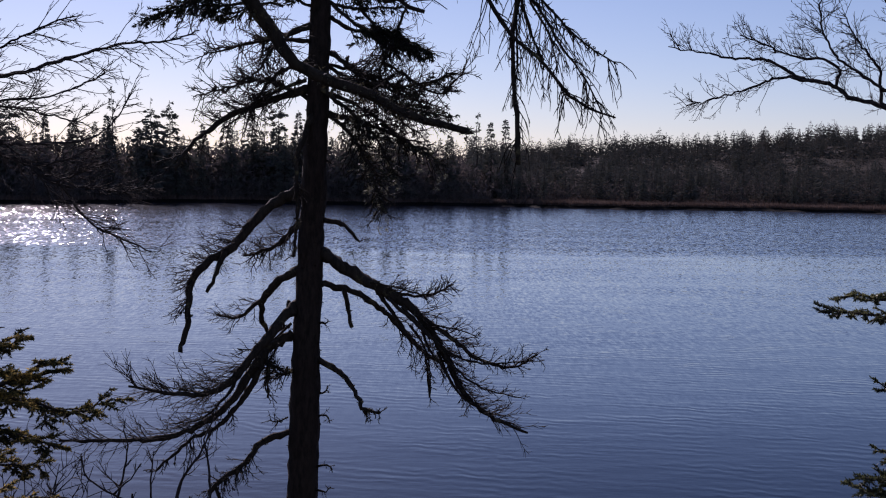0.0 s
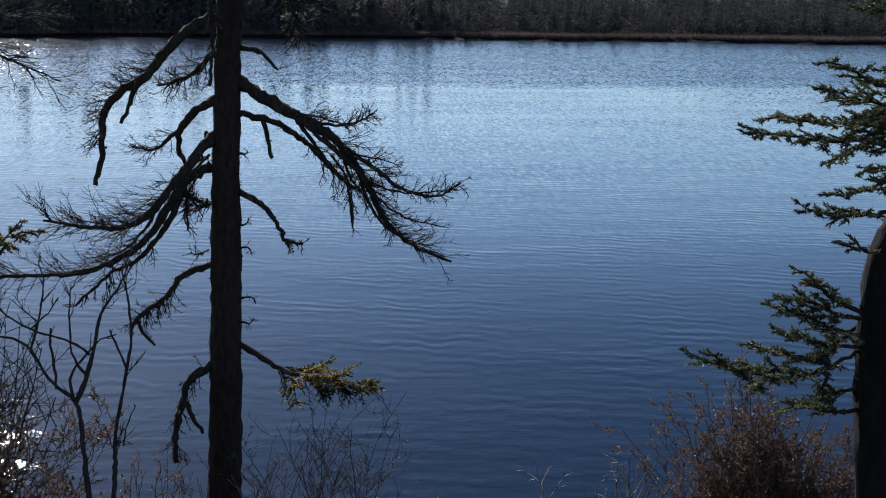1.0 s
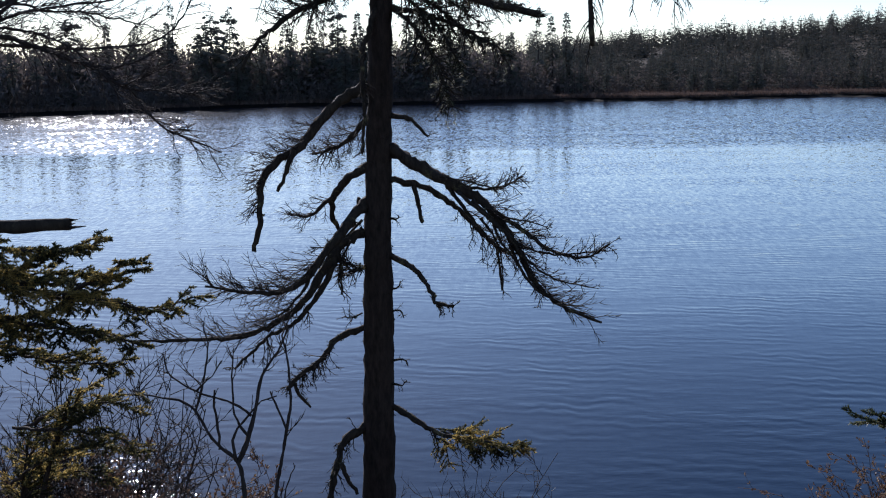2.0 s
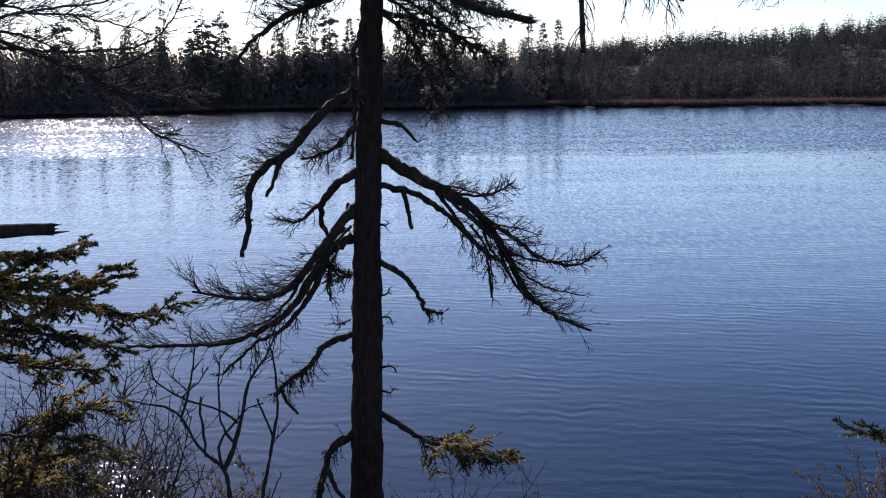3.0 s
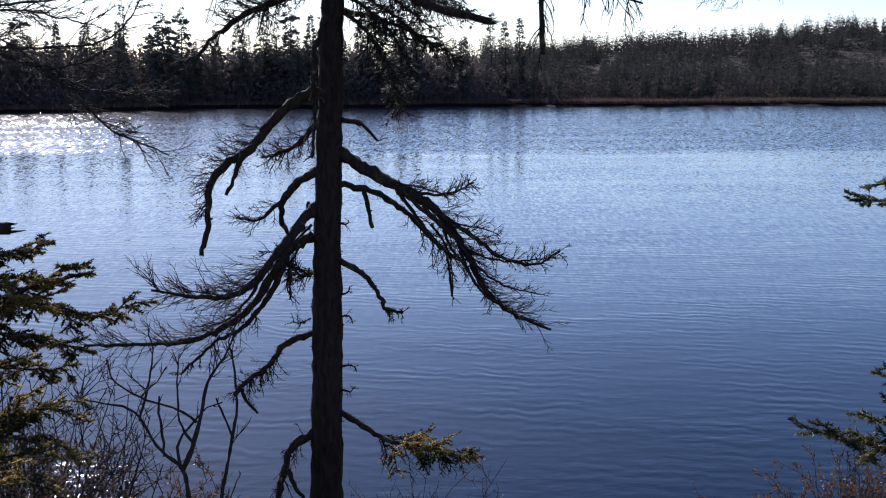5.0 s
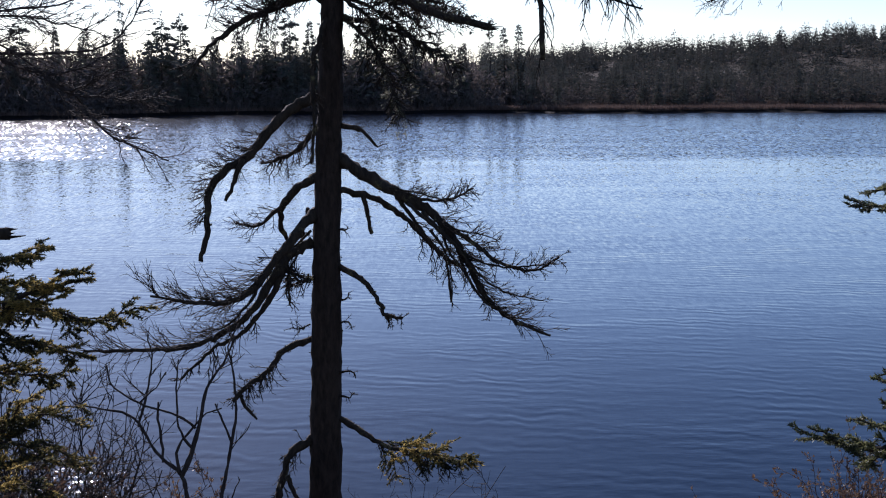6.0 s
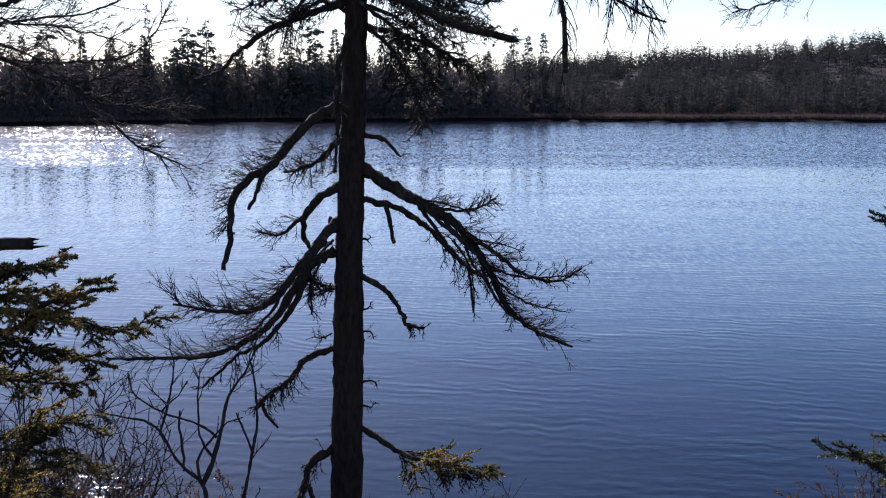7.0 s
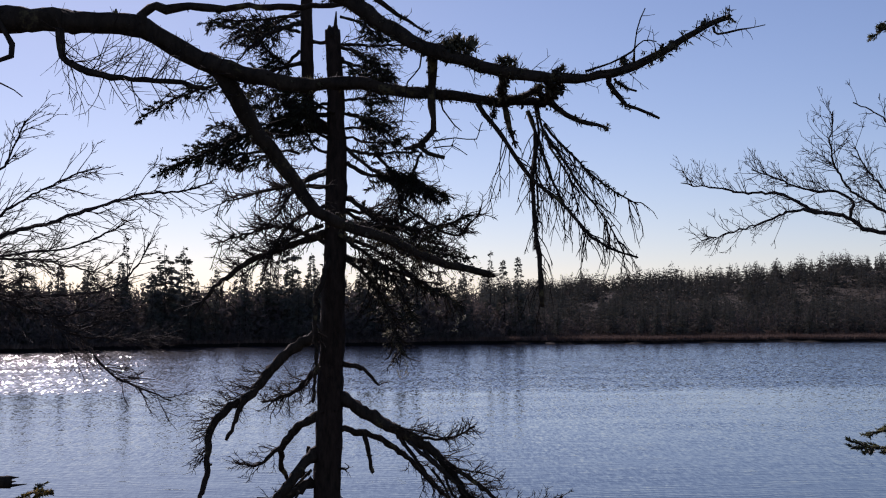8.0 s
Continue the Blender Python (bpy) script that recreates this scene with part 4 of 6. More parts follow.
    def needled(pts, reach, count, r):
        b, p = t.bough(pts, r, 0.003, BARK_MOSSY)
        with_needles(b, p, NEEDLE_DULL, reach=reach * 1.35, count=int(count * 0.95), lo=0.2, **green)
        with_twigs(b, TWIG, [(p, dict(bare, r=0.0024, count=20, length=0.24, lo=0.2, pull=(0, 0, -0.3)))])

    needled([(-0.69, 6.62, 5.95), (-0.91, 6.59, 5.89), (-1.07, 6.55, 5.84), (-1.23, 6.52, 5.79), (-1.42, 6.48, 5.69), (-1.5, 6.45, 5.64)], 0.14, 34, 0.011)
    needled([(-0.54, 6.6, 5.68), (-0.76, 6.56, 5.66), (-0.9, 6.52, 5.58), (-1.02, 6.47, 5.54), (-1.12, 6.43, 5.46), (-1.26, 6.39, 5.4), (-1.38, 6.35, 5.35)], 0.15, 40, 0.012)
    needled([(-0.54, 6.6, 5.59), (-0.79, 6.58, 5.58), (-0.96, 6.55, 5.56), (-1.07, 6.53, 5.61), (-1.13, 6.5, 5.6)], 0.16, 30, 0.009)
    needled([(-0.7, 6.6, 5.48), (-0.82, 6.57, 5.48), (-0.93, 6.53, 5.43), (-1.03, 6.5, 5.4)], 0.12, 20, 0.008)
    needled([(-0.71, 6.7, 6.22), (-0.89, 6.65, 6.19), (-1.02, 6.6, 6.17), (-1.1, 6.55, 6.17), (-1.17, 6.5, 6.13)], 0.13, 24, 0.009)
    needled([(-0.71, 6.7, 6.13), (-0.84, 6.77, 6.17), (-1, 6.83, 6.17), (-1.17, 6.9, 6.22)], 0.13, 20, 0.009)
    needled([(-0.71, 6.7, 6.03), (-0.82, 6.77, 5.94), (-0.91, 6.83, 5.85), (-1.01, 6.9, 5.83)], 0.14, 22, 0.009)
    needled([(-0.71, 6.7, 5.83), (-0.84, 6.73, 5.79), (-0.93, 6.77, 5.74), (-1.04, 6.8, 5.76)], 0.15, 26, 0.009)
    needled([(-0.56, 6.6, 5.48), (-0.63, 6.65, 5.51), (-0.69, 6.7, 5.61), (-0.79, 6.75, 5.67)], 0.1, 14, 0.008)
    needled([(-0.49, 6.6, 6.03), (-0.39, 6.55, 5.98), (-0.3, 6.5, 5.9), (-0.22, 6.45, 5.83)], 0.13, 26, 0.01)
    needled([(-0.49, 6.65, 5.96), (-0.4, 6.7, 5.95), (-0.3, 6.75, 5.92), (-0.25, 6.8, 5.88)], 0.13, 22, 0.009)
    needled([(-0.47, 6.6, 5.75), (-0.37, 6.57, 5.75), (-0.29, 6.53, 5.74), (-0.24, 6.5, 5.72)], 0.1, 16, 0.008)
    needled([(-0.47, 6.6, 5.68), (-0.38, 6.63, 5.66), (-0.29, 6.67, 5.64), (-0.24, 6.7, 5.63)], 0.11, 20, 0.008)
    needled([(-0.48, 6.62, 5.57), (-0.36, 6.66, 5.54), (-0.27, 6.71, 5.54), (-0.18, 6.75, 5.56)], 0.11, 18, 0.008)
    needled([(-0.46, 6.6, 5.49), (-0.33, 6.53, 5.46), (-0.19, 6.47, 5.46), (-0.07, 6.4, 5.45)], 0.07, 14, 0.01)
    needled([(-0.46, 6.6, 5.42), (-0.33, 6.55, 5.35), (-0.19, 6.5, 5.34), (-0.05, 6.45, 5.28), (0.05, 6.4, 5.23)], 0.12, 34, 0.012)
    needled([(-0.23, 6.5, 5.36), (-0.15, 6.48, 5.33), (-0.07, 6.47, 5.27), (0, 6.45, 5.22)], 0.1, 22, 0.008)
    needled([(-0.49, 6.6, 6.19), (-0.41, 6.57, 6.16), (-0.34, 6.53, 6.11), (-0.25, 6.5, 6.05)], 0.1, 16, 0.008)
    needled([(-0.521, 6.550, 5.677), (-0.623, 6.517, 5.725), (-0.690, 6.483, 5.773), (-0.773, 6.450, 5.794)], 0.14, 24, 0.008)
    needled([(-0.524, 6.600, 5.738), (-0.610, 6.567, 5.715), (-0.677, 6.533, 5.693), (-0.761, 6.500, 5.723)], 0.16, 26, 0.008)
    needled([(-0.586, 6.500, 5.810), (-0.655, 6.483, 5.737), (-0.705, 6.467, 5.665), (-0.773, 6.450, 5.636)], 0.15, 24, 0.008)
    needled([(-0.666, 6.600, 5.954), (-0.769, 6.567, 5.930), (-0.853, 6.533, 5.995), (-0.919, 6.500, 6.060)], 0.14, 22, 0.008)
    needled([(-0.525, 6.600, 5.524), (-0.628, 6.567, 5.591), (-0.695, 6.533, 5.604), (-0.779, 6.500, 5.547)], 0.13, 18, 0.008)
    needled([(-0.831, 6.500, 5.547), (-0.948, 6.462, 5.560), (-1.063, 6.425, 5.504), (-1.177, 6.387, 5.448), (-1.306, 6.350, 5.375)], 0.15, 34, 0.009)
    needled([(-0.860, 6.450, 5.471), (-0.977, 6.425, 5.451), (-1.076, 6.400, 5.414)], 0.13, 20, 0.008)
    needled([(-0.447, 6.500, 5.475), (-0.307, 6.475, 5.366), (-0.167, 6.450, 5.310), (-0.029, 6.425, 5.255), (0.048, 6.400, 5.226)], 0.13, 34, 0.01)
    needled([(-0.308, 6.500, 5.369), (-0.202, 6.450, 5.328), (-0.097, 6.400, 5.322)], 0.1, 18, 0.007)
    needled([(-0.453, 6.600, 5.684), (-0.362, 6.550, 5.640), (-0.272, 6.500, 5.597)], 0.11, 18, 0.008)
    needled([(-0.488, 6.600, 5.971), (-0.379, 6.550, 5.871), (-0.271, 6.500, 5.826)], 0.13, 20, 0.008)
    for k in range(10):
        z = 6.1 + 0.15 * k + rnd(-0.04, 0.04)
        a, ln = 2.4 * k + rnd(-0.3, 0.3), rnd(0.5, 0.85) * (1.0 - 0.05 * k)
        x0, y0 = -0.68, 6.72
        needled([(x0, y0, z), (x0 + ln * 0.5 * math.cos(a), y0 + ln * 0.5 * math.sin(a), z - 0.02), (x0 + ln * math.cos(a), y0 + ln * math.sin(a), z - rnd(-0.05, 0.2))], 0.2, 20, 0.011)
    # bare limbs among them

    def barren(pts, r):
        b, p = t.bough(pts, r, 0.003, BARK_MOSSY)
        with_twigs(b, TWIG, [(p, dict(bare, count=30, length=0.24, lo=0.25, kids=5))])
        with_tufts(b, p, 0.010, 50, 0.017)

    barren([(-0.521, 6.500, 5.133), (-0.316, 6.433, 5.062), (-0.088, 6.367, 4.966), (0.093, 6.300, 4.877)], 0.013)
    barren([(-0.499, 6.600, 5.053), (-0.297, 6.633, 4.966), (-0.152, 6.667, 4.863), (-0.020, 6.700, 4.731)], 0.012)
    needled([(-0.374, 6.450, 5.100), (-0.145, 6.400, 5.058), (0.053, 6.350, 5.082), (0.178, 6.300, 5.128)], 0.10, 18, 0.008)
    needled([(-0.230, 6.400, 5.025), (-0.032, 6.350, 4.950), (0.163, 6.300, 4.910)], 0.11, 20, 0.008)
    barren([(-0.507, 6.700, 5.193), (-0.271, 6.733, 5.149), (-0.034, 6.767, 5.031), (0.056, 6.800, 4.942)], 0.010)
    barren([(-0.578, 6.500, 5.091), (-0.718, 6.467, 5.032), (-0.856, 6.433, 4.945), (-0.937, 6.400, 4.859)], 0.010)
    barren([(-0.54, 6.6, 5.3), (-0.68, 6.58, 5.3), (-0.82, 6.56, 5.29), (-0.9, 6.54, 5.27), (-1.01, 6.52, 5.23), (-1.09, 6.5, 5.22)], 0.012)
    barren([(-0.54, 6.6, 5.38), (-0.65, 6.55, 5.33), (-0.76, 6.5, 5.23), (-0.81, 6.45, 5.13), (-0.91, 6.4, 5.06)], 0.014)
    barren([(-0.69, 6.7, 6.19), (-0.82, 6.57, 6.11), (-0.91, 6.43, 6.02), (-1, 6.3, 5.87)], 0.016)
    barren([(-0.3, 6.55, 5.46), (-0.23, 6.53, 5.36), (-0.18, 6.52, 5.22), (-0.22, 6.5, 5.11)], 0.009)
    barren([(-0.45, 6.6, 5.25), (-0.35, 6.53, 5.16), (-0.27, 6.47, 5.08), (-0.22, 6.4, 5.03)], 0.013)
    barren([(-0.07, 6.4, 5.45), (-0.13, 6.42, 5.32), (-0.18, 6.43, 5.21), (-0.2, 6.45, 5.13)], 0.008)
    barren([(-0.18, 6.5, 5.19), (-0.08, 6.46, 5.13), (0, 6.42, 5.07), (0.11, 6.38, 5.03), (0.16, 6.34, 5.08), (0.22, 6.3, 5.13)], 0.009)
    # bare and lichen-hung boughs of the middle

    def drooping(pts, r, n, ln, bias):
        b, p = t.bough(pts, r, 0.003, BARK_MOSSY)
        with_twigs(b, TWIG, [(p, dict(bare, count=n, length=ln, lo=0.2, bias=bias, kids=5))])
        with_tufts(b, p, 0.012, 60, 0.02)
        if bias[2] < -0.3:
            s = Shape()
            twigs(s, p, 20, 0.19, 0.15, 1.0, 0.75, (0, 0, -0.3), 0.25, 0.004, 1, 4, bias)
            tagged(part("twig_fan", s, BARK_MOSSY, b), kind="stuff")
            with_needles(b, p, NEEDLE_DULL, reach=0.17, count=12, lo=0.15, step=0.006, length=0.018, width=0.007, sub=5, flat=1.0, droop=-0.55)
            hung = Shape()
            for _ in range(26):
                q, w = at_path(p, rnd(0.15, 1.0))
                tufts(hung, [q, q + rand_dir() * 0.06 + Vector((0.02, 0, -0.12))], 0.01, 4, 0.016)
            tagged(part("lichen", hung, LICHEN_PALE, b, smooth=False), kind="stuff")

    drooping([(-0.55, 6.6, 5.39), (-0.8, 6.7, 5.31), (-1.09, 6.8, 5.27)], 0.011, 26, 0.22, (-0.4, 0, 0))
    drooping([(-0.55, 6.6, 5.0), (-0.8, 6.7, 5.1), (-1.0, 6.8, 5.07), (-1.21, 6.9, 5.02)], 0.012, 44, 0.26, (-0.5, 0, 0))
    drooping([(-0.5, 6.6, 5.27), (-0.27, 6.67, 5.13), (-0.09, 6.73, 5.04), (0.13, 6.8, 4.98)], 0.012, 40, 0.28, (0.4, 0, 0.1))
    drooping([(-0.5, 6.6, 4.96), (-0.34, 6.5, 4.82), (-0.23, 6.4, 4.62), (-0.17, 6.3, 4.44)], 0.013, 50, 0.22, (0.2, 0, -0.5))
    drooping([(-0.5, 6.6, 4.94), (-0.27, 6.57, 4.88), (-0.07, 6.53, 4.8), (0.13, 6.5, 4.68)], 0.014, 30, 0.22, (0.2, 0, -0.4))
    drooping([(-0.5, 6.55, 5.05), (-0.36, 6.5, 4.95), (-0.22, 6.45, 4.82), (-0.1, 6.4, 4.6)], 0.011, 30, 0.2, (0.2, 0, -0.5))
    drooping([(-0.52, 6.66, 5.2), (-0.33, 6.75, 5.1), (-0.15, 6.8, 4.95), (0.0, 6.85, 4.85)], 0.011, 30, 0.2, (0.2, 0, -0.4))
    drooping([(-0.5, 6.6, 5.12), (-0.3, 6.4, 5.08), (-0.05, 6.3, 5.06), (0.12, 6.25, 5.1)], 0.011, 36, 0.22, (0.4, 0, 0.2))
    drooping([(-0.5, 6.6, 5.6), (-0.33, 6.7, 5.62), (-0.18, 6.75, 5.56)], 0.008, 20, 0.2, (0.4, 0, 0))
    drooping([(-0.56, 6.6, 5.2), (-0.72, 6.5, 5.12), (-0.82, 6.45, 4.98), (-0.87, 6.42, 4.82)], 0.012, 26, 0.22, (-0.2, 0, -0.1))


def overhead_limbs():
    """The lichen-hung tree whose limbs reach over the view."""
    t = Tree("overhanging_tree", (-1.8, 3.0, ground_height(-1.8, 3.0) - 0.1), "old tree with shaggy lichen-covered limbs reaching overhead", "tree")
    t.trunk([(-1.8, 3.0, 2.2), (-1.77, 3.0, 3.5), (-1.74, 3.0, 4.6), (-1.7, 3.02, 5.6), (-1.66, 3.02, 6.6)], [0.17, 0.14, 0.125, 0.11, 0.08], BARK_MOSSY, 18, 0.06)
    b, p = t.bough([(-1.72, 3.0, 5.28), (-1.25, 3.0, 5.34), (-1.05, 3.02, 5.35), (-0.85, 3.05, 5.35), (-0.71, 3.08, 5.34), (-0.61, 3.1, 5.28), (-0.53, 3.12, 5.24), (-0.47, 3.15, 5.13), (-0.39, 3.18, 5.02), (-0.32, 3.2, 4.92),
                    (-0.25, 3.22, 4.87), (-0.12, 3.25, 4.83), (-0.02, 3.28, 4.78), (0.14, 3.3, 4.74)], 0.042, 0.008, BARK_MOSSY, "limb", 0.005, 14, 0.16)
    with_tufts(b, p, 0.030, 320, 0.010)
    with_twigs(b, TWIG, [(p, dict(count=70, length=0.13, lo=0.62, level=1, kids=4, r=0.0015, bend=0.28, pull=(0.3, 0, -0.2)))])
    with_tufts(b, p, 0.012, 120, 0.010, lo=0.72)
    tip = Shape()
    for k in range(9):
        q = p[-1] + Vector((rnd(-0.02, 0.0), rnd(-0.006, 0.006), rnd(-0.006, 0.006)))
        tip.tube([q, q + Vector((rnd(0.01, 0.035), rnd(-0.006, 0.006), rnd(-0.016, 0.012)))], 0.004, 0.001, 4, 0.3)
    part("splinters", tip, BARK_MOSSY, b)
    b, p = t.bough([(-0.56, 3.1, 5.26), (-0.42, 3.08, 5.215), (-0.32, 3.09, 5.20), (-0.21, 3.11, 5.21), (-0.1, 3.12, 5.19), (0.04, 3.14, 5.18), (0.16, 3.15, 5.166), (0.22, 3.15, 5.168), (0.275, 3.15, 5.16)], 0.021, 0.009, BARK_MOSSY, "limb", 0.005, 12, 0.2)
    with_tufts(b, p, 0.016, 260, 0.011)
    with_twigs(b, TWIG, [(p, dict(count=18, length=0.08, lo=0.4, level=1, kids=2, r=0.0013, bend=0.3, bias=(0, 0, -0.4)))])
    b, p = t.bough([(-1.68, 3.02, 6.0), (-1.1, 3.06, 5.95), (-0.54, 3.1, 5.65), (-0.38, 3.08, 5.51), (-0.21, 3.06, 5.4), (-0.13, 3.05, 5.34), (-0.03, 3.03, 5.28), (0.08, 3.01, 5.24), (0.17, 2.99, 5.21), (0.3, 2.97, 5.19), (0.41, 2.95, 5.2), (0.5, 2.94, 5.23),
                    (0.6, 2.92, 5.29), (0.68, 2.9, 5.32)], 0.046, 0.006, BARK_MOSSY, "limb", 0.005, 14, 0.18)
    limb_top = b
    with_tufts(b, p, 0.017, 480, 0.013, lo=0.35)
    with_twigs(b, TWIG, [(p, dict(count=24, length=0.12, lo=0.5, level=1, kids=2, r=0.0013, bend=0.25, bias=(0.2, 0, 0.3)))])
    b, p = t.bough([(-0.71, 3.06, 5.34), (-0.7, 3.09, 5.39), (-0.52, 3.12, 5.4), (-0.36, 3.16, 5.41), (-0.19, 3.2, 5.43)], 0.011, 0.006, BARK_MOSSY)
    with_tufts(b, p, 0.009, 30, 0.008)
    b, p = t.bough([(-0.9, 3.03, 5.33), (-0.88, 2.98, 5.25), (-0.81, 2.96, 5.21), (-0.73, 2.94, 5.19), (-0.62, 2.92, 5.18), (-0.53, 2.9, 5.16)], 0.010, 0.005, BARK_MOSSY)
    with_twigs(b, TWIG, [(p, dict(count=60, length=0.2, lo=0.05, level=1, kids=4, r=0.0014, bend=0.2, bias=(0, 0, 0.3)))])
    b, p = t.bough([(-1.05, 3.0, 5.36), (-1.0, 2.98, 5.28), (-1.02, 2.96, 5.24), (-1.1, 2.95, 5.24)], 0.008, 0.004, BARK_MOSSY)
    b, p = t.bough([(-0.01, 3.05, 5.28), (-0.01, 3.1, 5.2), (-0.01, 3.1, 5.09), (-0.04, 3.1, 5.05), (0.02, 3.1, 5.02)], 0.013, 0.005, BARK_MOSSY)
    with_tufts(b, p, 0.010, 40, 0.009)
    with_twigs(b, TWIG, [(p, dict(count=10, length=0.12, lo=0.6, level=1, kids=2, r=0.0012, bend=0.25, bias=(0.8, 0, 0.1)))])
    hanging = dict(level=1, kids=3, r=0.0017, bend=0.22, pull=(0, 0, -1.5), spread=0.7)

    def hung(pts, r0, r1, n, ln):
        b, p = t.bough(pts, r0, r1, BARK_MOSSY, "hanging_branch", 0.003, 6)
        with_twigs(b, TWIG, [(p, dict(hanging, count=int(n * 0.8), length=ln * 1.5, lo=0.1))])
        with_tufts(b, p, 0.005, 44, 0.007)

    hung([(0.101, 3.14, 5.159), (0.159, 3.129, 5.082), (0.207, 3.118, 5.005), (0.243, 3.106, 4.958), (0.295, 3.095, 4.919), (0.334, 3.084, 4.869), (0.373, 3.072, 4.823), (0.42, 3.061, 4.793), (0.483, 3.05, 4.771)], 0.0062, 0.0026, 26, 0.13)
    hung([(0.231, 3.15, 5.143), (0.247, 3.14, 5.066), (0.237, 3.13, 4.981), (0.239, 3.12, 4.88), (0.25, 3.11, 4.78), (0.253, 3.1, 4.7), (0.256, 3.1, 4.655)], 0.0052, 0.0066, 26, 0.1)
    hung([(0.245, 3.15, 5.165), (0.255, 3.14, 5.083), (0.246, 3.137, 4.998), (0.25, 3.133, 4.914), (0.244, 3.13, 4.831)], 0.003, 0.002, 10, 0.1)
    hung([(0.227, 3.14, 5.142), (0.255, 3.136, 5.065), (0.274, 3.132, 4.998), (0.315, 3.128, 4.905), (0.347, 3.124, 4.863), (0.375, 3.12, 4.813)], 0.0048, 0.002, 28, 0.12)
    hung([(0.27, 3.16, 5.111), (0.308, 3.133, 5.056), (0.347, 3.105, 5.011), (0.408, 3.077, 4.95), (0.485, 3.05, 4.898)], 0.0042, 0.0015, 24, 0.11)
    hung([(0.269, 3.15, 5.092), (0.319, 3.162, 5.018), (0.362, 3.175, 4.951), (0.43, 3.188, 4.867), (0.473, 3.2, 4.787)], 0.0042, 0.0016, 28, 0.12)
    hung([(0.25, 3.15, 5.165), (0.26, 3.14, 5.108), (0.283, 3.13, 5.047), (0.315, 3.12, 4.996), (0.334, 3.11, 4.945), (0.349, 3.1, 4.878)], 0.0036, 0.0016, 20, 0.11)
    hung([(0.168, 3.14, 5.167), (0.176, 3.137, 5.124), (0.188, 3.133, 5.082), (0.196, 3.13, 5.048)], 0.009, 0.002, 6, 0.05)
    hung([(0.143, 3.14, 5.167), (0.144, 3.135, 5.141), (0.138, 3.13, 5.119)], 0.003, 0.0015, 4, 0.05)

    def shaggy(pts, r0, r1, count, size):
        b, p = t.bough(pts, r0, r1, BARK_MOSSY, "branch", 0.003, 8)
        with_tufts(b, p, r0, count, size)

    shaggy([(0.168, 3.14, 5.171), (0.203, 3.093, 5.169), (0.228, 3.047, 5.172), (0.25, 3, 5.177)], 0.0085, 0.008, 40, 0.009)
    shaggy([(0.245, 3.1, 5.189), (0.267, 3.115, 5.171), (0.301, 3.13, 5.146), (0.352, 3.145, 5.118), (0.431, 3.16, 5.1)], 0.011, 0.003, 60, 0.009)
    shaggy([(0.16, 3, 5.204), (0.162, 3.043, 5.188), (0.161, 3.087, 5.175), (0.168, 3.13, 5.157)], 0.011, 0.009, 70, 0.011)
    shaggy([(0.272, 2.97, 5.186), (0.278, 3.035, 5.173), (0.28, 3.1, 5.16)], 0.01, 0.013, 70, 0.011)
    shaggy([(-0.164, 3.06, 5.419), (-0.117, 3.053, 5.381), (-0.065, 3.047, 5.346), (-0.016, 3.04, 5.316)], 0.007, 0.002, 30, 0.007)
    shaggy([(-0.027, 3.1, 5.055), (-0.054, 3.1, 5.049), (-0.081, 3.1, 5.044)], 0.007, 0.004, 24, 0.008)
    shaggy([(0.421, 2.97, 5.189), (0.439, 2.985, 5.173), (0.477, 3, 5.165)], 0.004, 0.002, 24, 0.008)

    def fine_twig(pts, r0, n):
        b, p = t.bough(pts, r0, 0.0012, TWIG, "twig", 0.003, 5)
        with_twigs(b, TWIG, [(p, dict(count=n, length=0.06, lo=0.3, level=0, r=0.001, bend=0.3))])

    fine_twig([(0.351, 2.95, 5.204), (0.41, 2.945, 5.222), (0.457, 2.94, 5.249), (0.484, 2.935, 5.272), (0.514, 2.93, 5.269)], 0.003, 5)
    fine_twig([(-0.036, 3.05, 5.277), (-0.04, 3.05, 5.234), (-0.069, 3.05, 5.201), (-0.076, 3.05, 5.148), (-0.084, 3.05, 5.092)], 0.0022, 5)
    fine_twig([(0.01, 3.1, 5.156), (0.03, 3.09, 5.12), (0.062, 3.08, 5.083)], 0.0022, 4)
    fine_twig([(-0.007, 3.1, 5.062), (0.046, 3.088, 5.068), (0.098, 3.075, 5.063), (0.105, 3.062, 5.089), (0.112, 3.05, 5.101)], 0.0018, 3)
    fine_twig([(-0.007, 3.1, 5.045), (0.039, 3.09, 5.047), (0.075, 3.08, 5.025)], 0.0018, 3)
    # cushions of lichen on the upper limb
    lumps = Shape()
    for x, y, z, big in ((0.045, 3.02, 5.275, 0.022), (0.07, 3.02, 5.275, 0.02), (0.162, 3.0, 5.228, 0.014), (0.31, 2.97, 5.2, 0.012), (0.46, 2.96, 5.22, 0.012), (0.278, 3.0, 5.175, 0.013)):
        tufts(lumps, [Vector((x - 0.025, y, z)), Vector((x, y, z + 0.006)), Vector((x + 0.025, y, z - 0.004))], 0.012, 46, big)
    tagged(part("lichen", lumps, LICHEN, limb_top, smooth=False), kind="stuff")
    b, p = t.bough([(0.40, 2.95, 5.2), (0.43, 3.0, 5.15), (0.48, 3.0, 5.12), (0.53, 3.0, 5.1)], 0.008, 0.003, BARK_MOSSY)
    with_tufts(b, p, 0.007, 34, 0.009)
